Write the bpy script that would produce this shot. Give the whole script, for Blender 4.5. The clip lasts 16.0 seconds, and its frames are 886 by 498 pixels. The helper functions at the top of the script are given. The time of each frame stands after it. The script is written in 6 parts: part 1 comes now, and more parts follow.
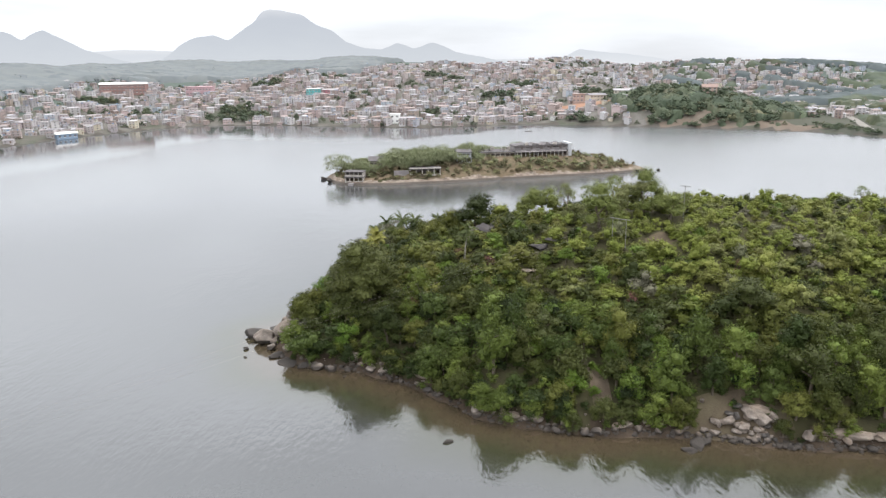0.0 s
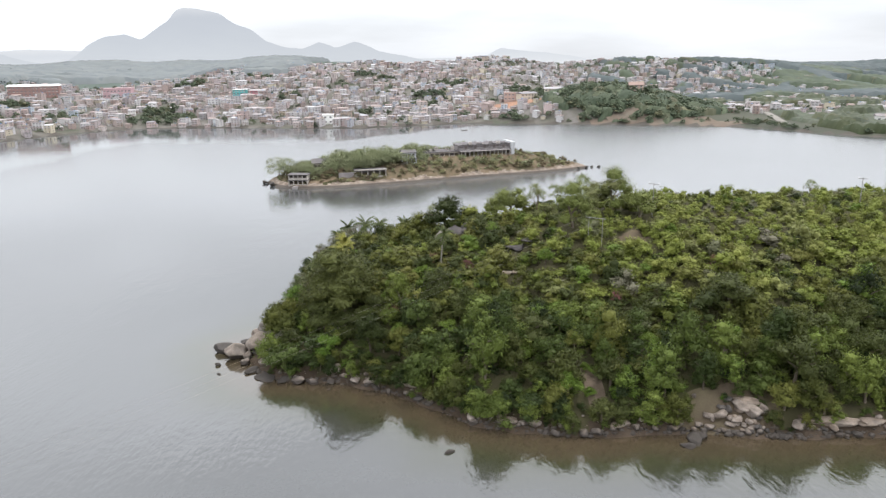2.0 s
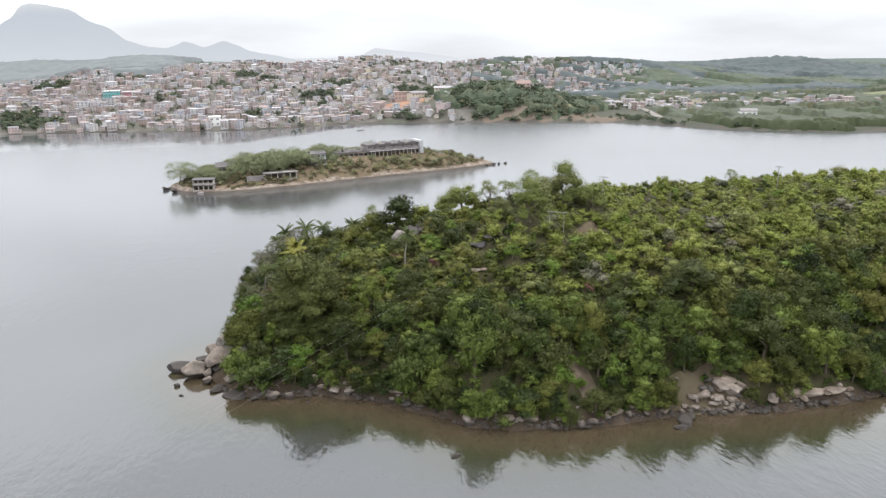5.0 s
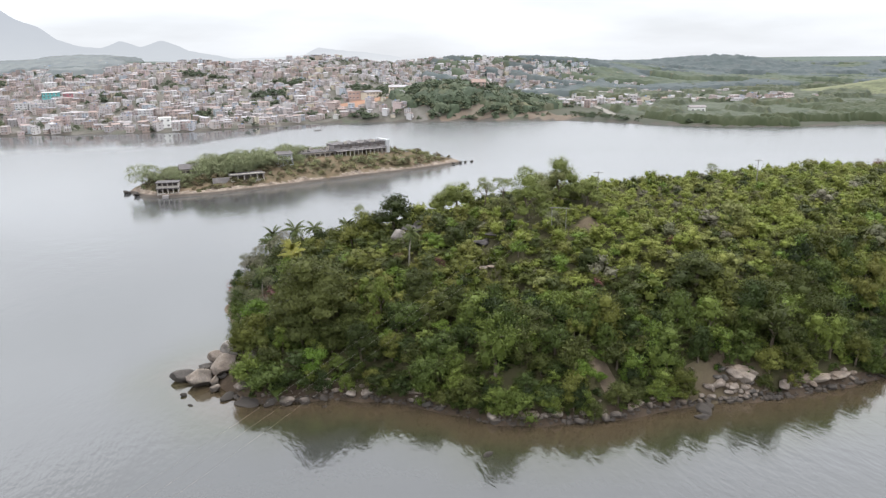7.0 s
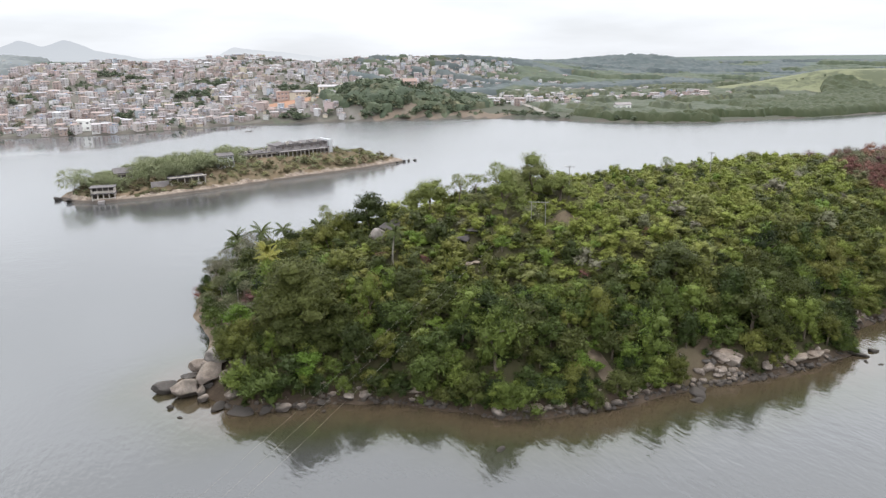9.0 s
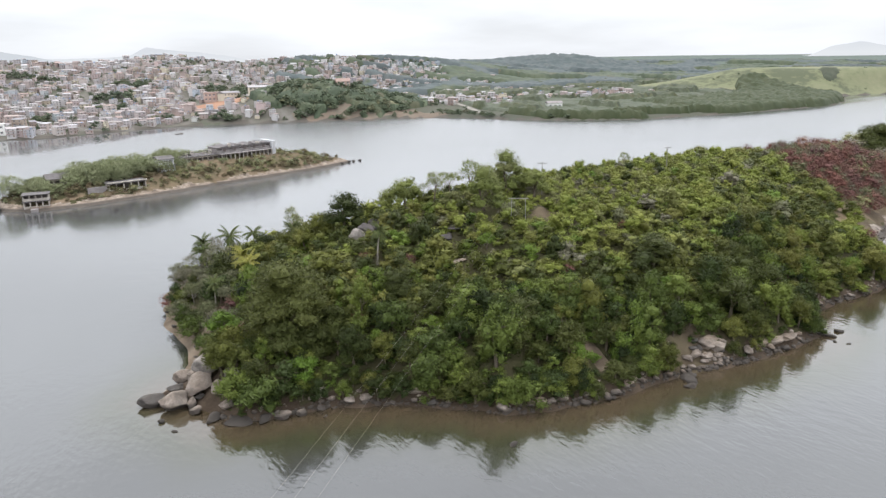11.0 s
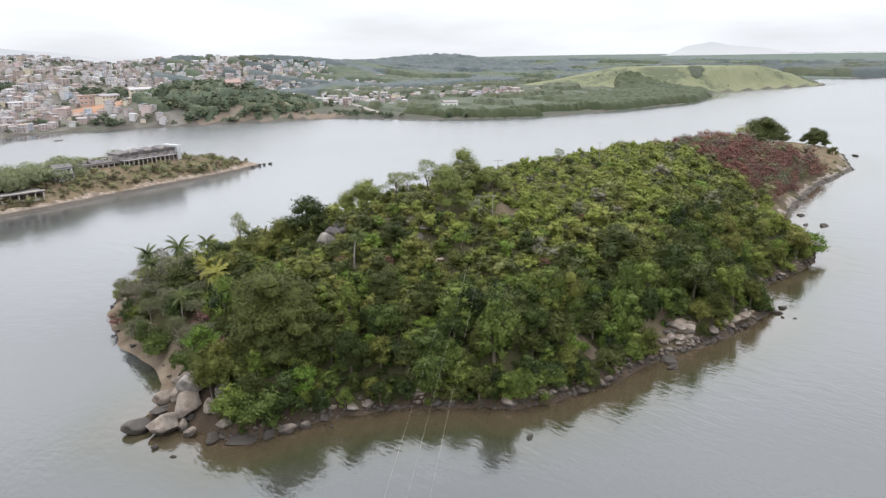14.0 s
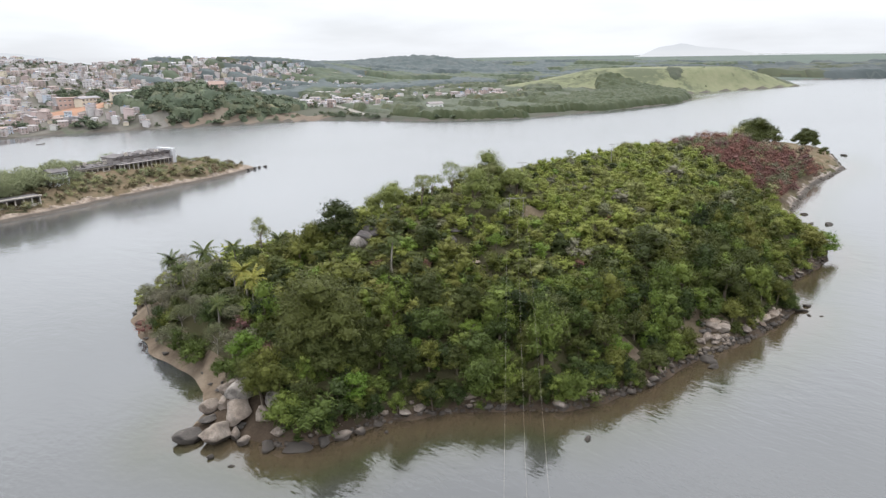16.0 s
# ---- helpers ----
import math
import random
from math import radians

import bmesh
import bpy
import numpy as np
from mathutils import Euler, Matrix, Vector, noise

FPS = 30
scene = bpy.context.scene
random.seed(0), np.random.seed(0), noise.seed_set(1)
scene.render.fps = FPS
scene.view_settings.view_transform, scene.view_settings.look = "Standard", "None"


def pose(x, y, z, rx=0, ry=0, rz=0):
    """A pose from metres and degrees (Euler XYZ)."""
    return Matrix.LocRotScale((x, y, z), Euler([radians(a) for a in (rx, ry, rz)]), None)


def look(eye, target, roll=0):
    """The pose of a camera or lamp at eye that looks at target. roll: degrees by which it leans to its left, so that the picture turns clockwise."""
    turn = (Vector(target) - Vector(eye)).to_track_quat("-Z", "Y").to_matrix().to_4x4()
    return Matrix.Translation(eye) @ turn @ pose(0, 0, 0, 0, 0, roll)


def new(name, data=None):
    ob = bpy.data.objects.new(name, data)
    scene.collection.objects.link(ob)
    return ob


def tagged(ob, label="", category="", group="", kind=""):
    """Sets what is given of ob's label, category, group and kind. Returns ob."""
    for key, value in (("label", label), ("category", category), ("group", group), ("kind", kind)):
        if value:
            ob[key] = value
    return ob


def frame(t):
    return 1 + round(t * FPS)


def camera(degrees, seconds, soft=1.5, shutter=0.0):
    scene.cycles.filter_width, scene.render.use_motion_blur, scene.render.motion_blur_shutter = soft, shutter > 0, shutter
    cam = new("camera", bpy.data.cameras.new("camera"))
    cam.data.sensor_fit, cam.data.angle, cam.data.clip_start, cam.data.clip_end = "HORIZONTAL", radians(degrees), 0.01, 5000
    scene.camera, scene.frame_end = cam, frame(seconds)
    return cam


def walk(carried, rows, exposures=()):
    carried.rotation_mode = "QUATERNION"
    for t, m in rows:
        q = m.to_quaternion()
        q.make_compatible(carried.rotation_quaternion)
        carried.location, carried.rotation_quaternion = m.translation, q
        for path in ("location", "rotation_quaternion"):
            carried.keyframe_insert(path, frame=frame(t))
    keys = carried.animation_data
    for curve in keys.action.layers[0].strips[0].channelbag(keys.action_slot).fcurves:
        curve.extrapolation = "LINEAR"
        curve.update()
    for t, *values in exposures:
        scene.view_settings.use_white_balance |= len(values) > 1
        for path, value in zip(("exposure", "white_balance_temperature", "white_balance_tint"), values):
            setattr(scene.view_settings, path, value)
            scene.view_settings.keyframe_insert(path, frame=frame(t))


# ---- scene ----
cam = camera(64.6, 16.0, soft=1.35)
PATH = [
    (0, (0.417, 0.436, 49.584), (0.387, 2.367, 49.065), -0.6),
    (0.5, (-1.743, 1.335, 49.667), (-1.731, 3.266, 49.147), -0.6),
    (1, (-3.926, 2.063, 49.873), (-3.859, 3.992, 49.351), -0.7),
    (1.5, (-6.223, 2.609, 49.988), (-6.101, 4.536, 49.465), -0.7),
    (2, (-8.476, 3.164, 49.984), (-8.299, 5.086, 49.46), -0.8),
    (2.5, (-10.828, 3.941, 49.765), (-10.598, 5.858, 49.242), -0.7),
    (3, (-13.214, 4.82, 49.623), (-12.933, 6.73, 49.101), -0.8),
    (3.5, (-15.57, 5.55, 49.619), (-15.236, 7.452, 49.096), -0.8),
    (4, (-17.96, 6.345, 49.546), (-17.567, 8.235, 49.021), -0.8),
    (4.5, (-20.433, 7.175, 49.58), (-19.978, 9.05, 49.054), -0.9),
    (5, (-22.842, 8.0, 49.506), (-22.332, 9.86, 48.978), -0.8),
    (7.5, (-34.697, 13.179, 49.022), (-34.008, 14.979, 48.49), -1.0),
    (8, (-37.069, 14.398, 48.854), (-36.336, 16.181, 48.321), -1.0),
    (8.5, (-39.45, 15.635, 48.749), (-38.659, 17.393, 48.215), -1.0),
    (9, (-41.717, 16.838, 48.603), (-40.864, 18.566, 48.068), -1.0),
    (9.5, (-43.908, 18.027, 48.6), (-42.988, 19.719, 48.063), -1.0),
    (12, (-54.754, 25.56, 48.197), (-53.636, 27.128, 47.657), -1.1),
    (12.5, (-56.859, 27.219, 48.209), (-55.681, 28.741, 47.667), -1.1),
    (13, (-58.924, 28.776, 48.316), (-57.699, 30.261, 47.774), -1.1),
    (13.5, (-60.93, 30.523, 48.359), (-59.668, 31.975, 47.815), -1.1),
    (14, (-62.936, 32.228, 48.485), (-61.64, 33.651, 47.941), -1.1),
    (14.5, (-64.912, 34.069, 48.593), (-63.589, 35.467, 48.05), -1.1),
    (15, (-66.85, 35.889, 48.742), (-65.511, 37.271, 48.199), -1.1),
    (15.5, (-68.614, 37.93, 48.732), (-67.269, 39.307, 48.19), -1.1),
    (16, (-70.402, 39.854, 48.88), (-69.052, 41.227, 48.338), -1.1),
]
walk(cam, [(t, look(eye, target, roll)) for t, eye, target, roll in PATH])


# ---- sky and light ----
world = bpy.data.worlds.new("overcast")
scene.world = world
world.use_nodes = True
wn, wl = world.node_tree.nodes, world.node_tree.links
wn.clear()
w_out, w_bg = wn.new("ShaderNodeOutputWorld"), wn.new("ShaderNodeBackground")
w_sky = wn.new("ShaderNodeTexSky")
w_sky.sky_type, w_sky.sun_disc = "NISHITA", False
w_sky.sun_elevation, w_sky.sun_rotation = radians(66), radians(27)
w_dim = wn.new("ShaderNodeVectorMath")
w_dim.operation = "SCALE"
w_dim.inputs["Scale"].default_value = 0.09
wl.new(w_sky.outputs[0], w_dim.inputs[0])
w_co, w_sep = wn.new("ShaderNodeTexCoord"), wn.new("ShaderNodeSeparateXYZ")
wl.new(w_co.outputs["Generated"], w_sep.inputs[0])
# an overcast sky is about three times as bright overhead as at the horizon
w_up = wn.new("ShaderNodeMapRange")
w_up.interpolation_type = "SMOOTHERSTEP"
w_up.inputs["From Min"].default_value, w_up.inputs["From Max"].default_value = -0.25, 0.62
w_up.inputs["To Min"].default_value, w_up.inputs["To Max"].default_value = 0.66, 2.75
wl.new(w_sep.outputs["Z"], w_up.inputs["Value"])
w_map, w_cloud, w_ramp = wn.new("ShaderNodeMapping"), wn.new("ShaderNodeTexNoise"), wn.new("ShaderNodeMapRange")
w_map.inputs["Scale"].default_value = (1.6, 1.6, 9.0)
w_cloud.inputs["Scale"].default_value, w_cloud.inputs["Detail"].default_value = 1.7, 5.0
w_ramp.inputs["From Min"].default_value, w_ramp.inputs["From Max"].default_value = 0.35, 0.65
w_ramp.inputs["To Min"].default_value, w_ramp.inputs["To Max"].default_value = 0.86, 1.12
wl.new(w_co.outputs["Generated"], w_map.inputs[0])
wl.new(w_map.outputs[0], w_cloud.inputs["Vector"])
wl.new(w_cloud.outputs[0], w_ramp.inputs["Value"])
w_mul = wn.new("ShaderNodeMath")
w_mul.operation = "MULTIPLY"
wl.new(w_up.outputs[0], w_mul.inputs[0])
wl.new(w_ramp.outputs[0], w_mul.inputs[1])
w_tint = wn.new("ShaderNodeVectorMath")
w_tint.operation = "SCALE"
w_tint.inputs[0].default_value = (0.955, 0.99, 1.05)
wl.new(w_mul.outputs[0], w_tint.inputs["Scale"])
w_mix = wn.new("ShaderNodeMix")
w_mix.data_type = "RGBA"
w_mix.inputs["Factor"].default_value = 0.92
wl.new(w_dim.outputs[0], w_mix.inputs["A"])
wl.new(w_tint.outputs[0], w_mix.inputs["B"])
wl.new(w_mix.outputs["Result"], w_bg.inputs["Color"])
wl.new(w_bg.outputs[0], w_out.inputs[0])

sun = new("sun", bpy.data.lights.new("sun", "SUN"))
sun.data.energy, sun.data.angle, sun.data.color = 2.3, radians(15), (1.0, 0.96, 0.9)
sun.matrix_world = look((60, 120, 300), (0, 0, 0))

# ---- materials ----
def material(name, rough=0.7, spec=0.3, metal=0.0):
    mat = bpy.data.materials.new(name)
    mat.use_nodes = True
    nodes, links = mat.node_tree.nodes, mat.node_tree.links
    bsdf = nodes["Principled BSDF"]
    bsdf.inputs["Roughness"].default_value = rough
    bsdf.inputs["Specular IOR Level"].default_value = spec
    bsdf.inputs["Metallic"].default_value = metal
    return mat, nodes, links, bsdf


def ramp_node(nodes, stops):
    ramp = nodes.new("ShaderNodeValToRGB")
    while len(ramp.color_ramp.elements) < len(stops):
        ramp.color_ramp.elements.new(0.5)
    for el, (pos, col) in zip(ramp.color_ramp.elements, stops):
        el.position, el.color = pos, (*col, 1)
    return ramp


def noise_node(nodes, links, scale, detail=4.0, rough=0.6, stretch=(1, 1, 1), coords="Object"):
    co, mp, tex = nodes.new("ShaderNodeTexCoord"), nodes.new("ShaderNodeMapping"), nodes.new("ShaderNodeTexNoise")
    mp.inputs["Scale"].default_value = stretch
    tex.inputs["Scale"].default_value, tex.inputs["Detail"].default_value, tex.inputs["Roughness"].default_value = scale, detail, rough
    links.new(co.outputs[coords], mp.inputs[0])
    links.new(mp.outputs[0], tex.inputs["Vector"])
    return tex


def math_node(nodes, links, op, a, b=None, c=None):
    node = nodes.new("ShaderNodeMath")
    node.operation = op
    for slot, v in zip(node.inputs, (a, b, c)):
        if v is None:
            continue
        if isinstance(v, (int, float)):
            slot.default_value = v
        else:
            links.new(v, slot)
    return node.outputs[0]


def mix_node(nodes, links, fac, a, b, blend="MIX"):
    node = nodes.new("ShaderNodeMix")
    node.data_type, node.blend_type = "RGBA", blend
    for slot, v in (("Factor", fac), ("A", a), ("B", b)):
        if isinstance(v, (int, float)):
            node.inputs[slot].default_value = v
        elif isinstance(v, tuple):
            node.inputs[slot].default_value = (*v, 1)
        else:
            links.new(v, node.inputs[slot])
    return node.outputs["Result"]


def bump(nodes, links, bsdf, height, strength=0.5, distance=0.1):
    node = nodes.new("ShaderNodeBump")
    node.inputs["Strength"].default_value, node.inputs["Distance"].default_value = strength, distance
    links.new(height, node.inputs["Height"])
    links.new(node.outputs[0], bsdf.inputs["Normal"])


def toned(name, stops, rough=0.6, spec=0.25, patch=0.0, patch_size=0.05, leafy=True):
    """A material whose colour goes along stops by the plant's or house's own tone, with a little change from leaf to leaf."""
    mat, nodes, links, bsdf = material(name, rough, spec)
    att, obj, geo = nodes.new("ShaderNodeAttribute"), nodes.new("ShaderNodeObjectInfo"), nodes.new("ShaderNodeNewGeometry")
    att.attribute_name = "tone"
    tone = math_node(nodes, links, "FRACT", math_node(nodes, links, "ADD", att.outputs["Fac"], obj.outputs["Random"]))
    if patch:
        spot = noise_node(nodes, links, patch_size, 3)
        shift = math_node(nodes, links, "MULTIPLY_ADD", spot.outputs[0], patch, -patch / 2)
        tone = math_node(nodes, links, "ADD", tone, shift)
    ramp = ramp_node(nodes, stops)
    links.new(tone, ramp.inputs[0])
    colour = ramp.outputs[0]
    if leafy:
        vary = math_node(nodes, links, "MULTIPLY_ADD", geo.outputs["Random Per Island"], 0.44, 0.78)
    else:
        grain = noise_node(nodes, links, 0.9, 5)
        vary = math_node(nodes, links, "MULTIPLY_ADD", grain.outputs[0], 0.8, 0.6)
    scale = nodes.new("ShaderNodeVectorMath")
    scale.operation = "SCALE"
    links.new(colour, scale.inputs[0])
    links.new(vary, scale.inputs["Scale"])
    links.new(scale.outputs[0], bsdf.inputs["Base Color"])
    return mat


GREENS = [(0.0, (0.019, 0.026, 0.006)), (0.25, (0.036, 0.044, 0.010)), (0.5, (0.058, 0.064, 0.014)), (0.7, (0.083, 0.088, 0.019)), (0.88, (0.105, 0.102, 0.026)), (1.0, (0.064, 0.088, 0.014))]
LEAF = toned("foliage", GREENS, 0.65, 0.12, 0.35, 0.04)
LEAF_LIGHT = toned("light_scrub_foliage", [(0, (0.108, 0.127, 0.026)), (0.4, (0.125, 0.145, 0.028)), (0.75, (0.144, 0.153, 0.036)), (1, (0.121, 0.126, 0.046))], 0.65, 0.12, 0.3, 0.05)
LEAF_LOW = toned("lush_foliage", [(0.0, (0.013, 0.020, 0.006)), (0.25, (0.028, 0.041, 0.009)), (0.5, (0.049, 0.067, 0.014)), (0.72, (0.078, 0.101, 0.020)), (0.9, (0.104, 0.126, 0.026)), (1.0, (0.063, 0.103, 0.015))], 0.6, 0.14, 0.3, 0.06)
LEAF_CREST = toned("pale_crest_foliage", [(0, (0.100, 0.118, 0.032)), (0.5, (0.128, 0.142, 0.040)), (1, (0.116, 0.120, 0.048))], 0.65, 0.12)
LEAF_DARK = toned("dark_foliage", [(0, (0.035, 0.042, 0.010)), (0.6, (0.047, 0.055, 0.014)), (1, (0.066, 0.071, 0.017))], 0.6, 0.15)
LEAF_FRESH = toned("fresh_foliage", [(0, (0.072, 0.119, 0.016)), (1, (0.097, 0.134, 0.022))], 0.6, 0.15)
LEAF_GREY = toned("greyish_foliage", [(0, (0.098, 0.097, 0.055)), (0.5, (0.085, 0.092, 0.042)), (1, (0.117, 0.105, 0.076))], 0.7, 0.2)
LEAF_BURNT = toned("scorched_foliage", [(0, (0.106, 0.055, 0.051)), (0.4, (0.147, 0.067, 0.053)), (0.7, (0.101, 0.056, 0.056)),
                                        (1, (0.169, 0.092, 0.064))], 0.8, 0.1)
LEAF_PALM = toned("palm_fronds", [(0, (0.041, 0.054, 0.017)), (1, (0.063, 0.072, 0.024))], 0.7, 0.1)
LEAF_YELLOW = toned("yellowing_fronds", [(0, (0.121, 0.124, 0.022)), (1, (0.15, 0.138, 0.028))], 0.6, 0.15)
LEAF_PALE = toned("pale_fine_foliage", [(0, (0.168, 0.186, 0.098)), (0.5, (0.192, 0.205, 0.116)), (1, (0.150, 0.168, 0.084))], 0.7, 0.12)
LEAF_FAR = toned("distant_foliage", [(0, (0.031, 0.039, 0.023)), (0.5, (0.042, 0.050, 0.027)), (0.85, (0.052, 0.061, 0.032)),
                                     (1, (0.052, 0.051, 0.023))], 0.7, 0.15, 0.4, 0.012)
# distance haze is painted into this blue-grey foliage colour
LEAF_MIST = toned("haze_tinted_foliage", [(0, (0.050, 0.062, 0.062)), (0.5, (0.060, 0.071, 0.072)), (1, (0.070, 0.078, 0.077))], 0.8, 0.1, 0.5, 0.02)
MANGROVE = toned("mangrove_foliage", [(0, (0.029, 0.039, 0.016)), (0.5, (0.035, 0.044, 0.020)), (1, (0.043, 0.050, 0.024))], 0.7, 0.12, 0.5, 0.03)
LEAF_HEADLAND = toned("headland_tree_foliage", [(0, (0.032, 0.043, 0.027)), (0.5, (0.042, 0.054, 0.032)), (0.85, (0.057, 0.067, 0.040)), (1, (0.061, 0.058, 0.035))], 0.7, 0.12)
REEDS = toned("marsh_scrub", [(0, (0.059, 0.070, 0.050)), (0.5, (0.068, 0.078, 0.053)), (1, (0.075, 0.081, 0.059))], 0.8, 0.1, 0.6, 0.02)
# paler still: haze over the ridge woods put into the base colour
LEAF_RIDGE = toned("haze_paled_woods", [(0, (0.100, 0.110, 0.113)), (0.5, (0.114, 0.124, 0.125)), (1, (0.126, 0.134, 0.131))], 0.8, 0.1, 0.5, 0.02)
LEAF_OLIVE = toned("olive_bush_foliage", [(0, (0.161, 0.158, 0.074)), (0.5, (0.188, 0.186, 0.09)), (1, (0.202, 0.175, 0.102))], 0.8, 0.1)
LEAF_GROVE = toned("town_tree_foliage", [(0, (0.059, 0.076, 0.048)), (0.5, (0.077, 0.095, 0.059)), (0.85, (0.097, 0.112, 0.068)), (1, (0.101, 0.097, 0.055))], 0.7, 0.12)
GRASS_DRY = toned("dry_grass", [(0, (0.125, 0.095, 0.059)), (0.5, (0.107, 0.088, 0.050)), (1, (0.077, 0.076, 0.041))], 0.8, 0.1)


def bark_material(name, a, b):
    mat, nodes, links, bsdf = material(name, 0.85, 0.15)
    tex = noise_node(nodes, links, 3.0, 6, 0.65, (1, 1, 0.25))
    ramp = ramp_node(nodes, [(0.3, a), (0.7, b)])
    links.new(tex.outputs[0], ramp.inputs[0])
    links.new(ramp.outputs[0], bsdf.inputs["Base Color"])
    bump(nodes, links, bsdf, tex.outputs[0], 0.6, 0.03)
    return mat


BARK = bark_material("bark", (0.060, 0.045, 0.034), (0.170, 0.140, 0.110))
BARK_PALE = bark_material("pale_dead_wood", (0.120, 0.105, 0.090), (0.280, 0.255, 0.220))


def rock_material(name, dark, mid, pale, stain=0.5):
    mat, nodes, links, bsdf = material(name, 0.85, 0.25)
    big, fine = noise_node(nodes, links, 0.55, 6, 0.6), noise_node(nodes, links, 9.0, 6, 0.7)
    drip = noise_node(nodes, links, 0.9, 5, 0.65, (1, 1, 0.18))
    ramp = ramp_node(nodes, [(0.32, dark), (0.47, mid), (0.66, pale)])
    links.new(big.outputs[0], ramp.inputs[0])
    speck = math_node(nodes, links, "MULTIPLY_ADD", fine.outputs[0], 0.9, 0.55)
    sc = nodes.new("ShaderNodeVectorMath")
    sc.operation = "SCALE"
    links.new(ramp.outputs[0], sc.inputs[0])
    links.new(speck, sc.inputs["Scale"])
    streak = ramp_node(nodes, [(0.50, (0, 0, 0)), (0.66, (1, 1, 1))])
    links.new(drip.outputs[0], streak.inputs[0])
    fac = math_node(nodes, links, "MULTIPLY", streak.outputs[0], stain)
    stained = mix_node(nodes, links, fac, sc.outputs[0], (0.065, 0.058, 0.052))
    # the wet, weed-dark band up to the tide mark
    geo, sep = nodes.new("ShaderNodeNewGeometry"), nodes.new("ShaderNodeSeparateXYZ")
    links.new(geo.outputs["Position"], sep.inputs[0])
    tide = nodes.new("ShaderNodeMapRange")
    tide.inputs["From Min"].default_value, tide.inputs["From Max"].default_value = 0.62, 0.98
    tide.inputs["To Min"].default_value, tide.inputs["To Max"].default_value = 0.85, 0.0
    links.new(math_node(nodes, links, "MULTIPLY_ADD", big.outputs[0], -0.6, math_node(nodes, links, "ADD", sep.outputs["Z"], 0.3)), tide.inputs["Value"])
    links.new(mix_node(nodes, links, tide.outputs[0], stained, (0.040, 0.034, 0.029)), bsdf.inputs["Base Color"])
    both = math_node(nodes, links, "MULTIPLY_ADD", fine.outputs[0], 0.25, big.outputs[0])
    bump(nodes, links, bsdf, both, 0.8, 0.25)
    return mat


ROCK = rock_material("granite", (0.080, 0.062, 0.051), (0.165, 0.135, 0.112), (0.285, 0.242, 0.205))
ROCK_DARK = rock_material("wet_dark_granite", (0.030, 0.027, 0.025), (0.058, 0.051, 0.046), (0.110, 0.096, 0.086), 0.4)
ROCK_STREAK = rock_material("streaked_granite", (0.062, 0.054, 0.048), (0.175, 0.156, 0.140), (0.330, 0.300, 0.268), 0.95)
# darkest of the granite tones, for outcrops up the slope
ROCK_BLACKISH = rock_material("very_dark_granite", (0.030, 0.027, 0.027), (0.055, 0.048, 0.047), (0.095, 0.083, 0.080), 0.5)
ROCK_SHORE = rock_material("pale_shore_granite", (0.104, 0.078, 0.060), (0.190, 0.148, 0.116), (0.285, 0.235, 0.190), 0.6)


def ground_material(name, stops, scale=0.12, fine=2.5, depth=0.15):
    mat, nodes, links, bsdf = material(name, 0.95, 0.1)
    big, small = noise_node(nodes, links, scale, 6, 0.65), noise_node(nodes, links, fine, 5, 0.7)
    ramp = ramp_node(nodes, stops)
    links.new(math_node(nodes, links, "MULTIPLY_ADD", small.outputs[0], 0.35, math_node(nodes, links, "MULTIPLY_ADD", big.outputs[0], 1.0, -0.17)), ramp.inputs[0])
    links.new(ramp.outputs[0], bsdf.inputs["Base Color"])
    bump(nodes, links, bsdf, small.outputs[0], 0.7, depth)
    return mat


SOIL = ground_material("leaf_litter_soil", [(0.3, (0.030, 0.028, 0.016)), (0.5, (0.055, 0.050, 0.026)), (0.7, (0.046, 0.046, 0.020))], fine=5.0)
MUD = ground_material("muddy_bank", [(0.3, (0.035, 0.025, 0.018)), (0.5, (0.057, 0.042, 0.030)), (0.7, (0.086, 0.065, 0.048))], 0.25, 3)
SAND = ground_material("pale_sand", [(0.3, (0.087, 0.065, 0.047)), (0.5, (0.127, 0.098, 0.071)), (0.7, (0.167, 0.133, 0.101))], 0.3, 3)
DRY = ground_material("dry_grassy_earth", [(0.3, (0.067, 0.065, 0.036)), (0.44, (0.103, 0.084, 0.053)), (0.56, (0.134, 0.100, 0.065)), (0.72, (0.174, 0.131, 0.095))], 0.16, 1.4)
SCORCHED = ground_material("scorched_earth", [(0.3, (0.060, 0.045, 0.034)), (0.5, (0.088, 0.068, 0.046)), (0.7, (0.112, 0.094, 0.058))], fine=4.0)
TOWN_SOIL = ground_material("town_ground", [(0.3, (0.052, 0.062, 0.039)), (0.5, (0.105, 0.097, 0.083)), (0.7, (0.150, 0.140, 0.129))], 0.03, 0.3)
# slightly bluish, with haze over the far ground painted in
WOODLAND = ground_material("woodland_floor", [(0.3, (0.065, 0.080, 0.070)), (0.5, (0.076, 0.093, 0.080)), (0.7, (0.089, 0.106, 0.090))], 0.02, 0.2)
MEADOW = ground_material("meadow", [(0.3, (0.052, 0.055, 0.043)), (0.5, (0.063, 0.065, 0.049)), (0.7, (0.080, 0.078, 0.060))], 0.012, 0.15)
PASTURE = ground_material("pasture", [(0.38, (0.080, 0.088, 0.056)), (0.46, (0.132, 0.138, 0.082)), (0.66, (0.172, 0.166, 0.106))], 0.011, 0.12)
SHORE_SAND = ground_material("grey_shore_silt", [(0.3, (0.051, 0.046, 0.038)), (0.5, (0.072, 0.064, 0.054)), (0.7, (0.090, 0.080, 0.068))], 0.05, 0.4)
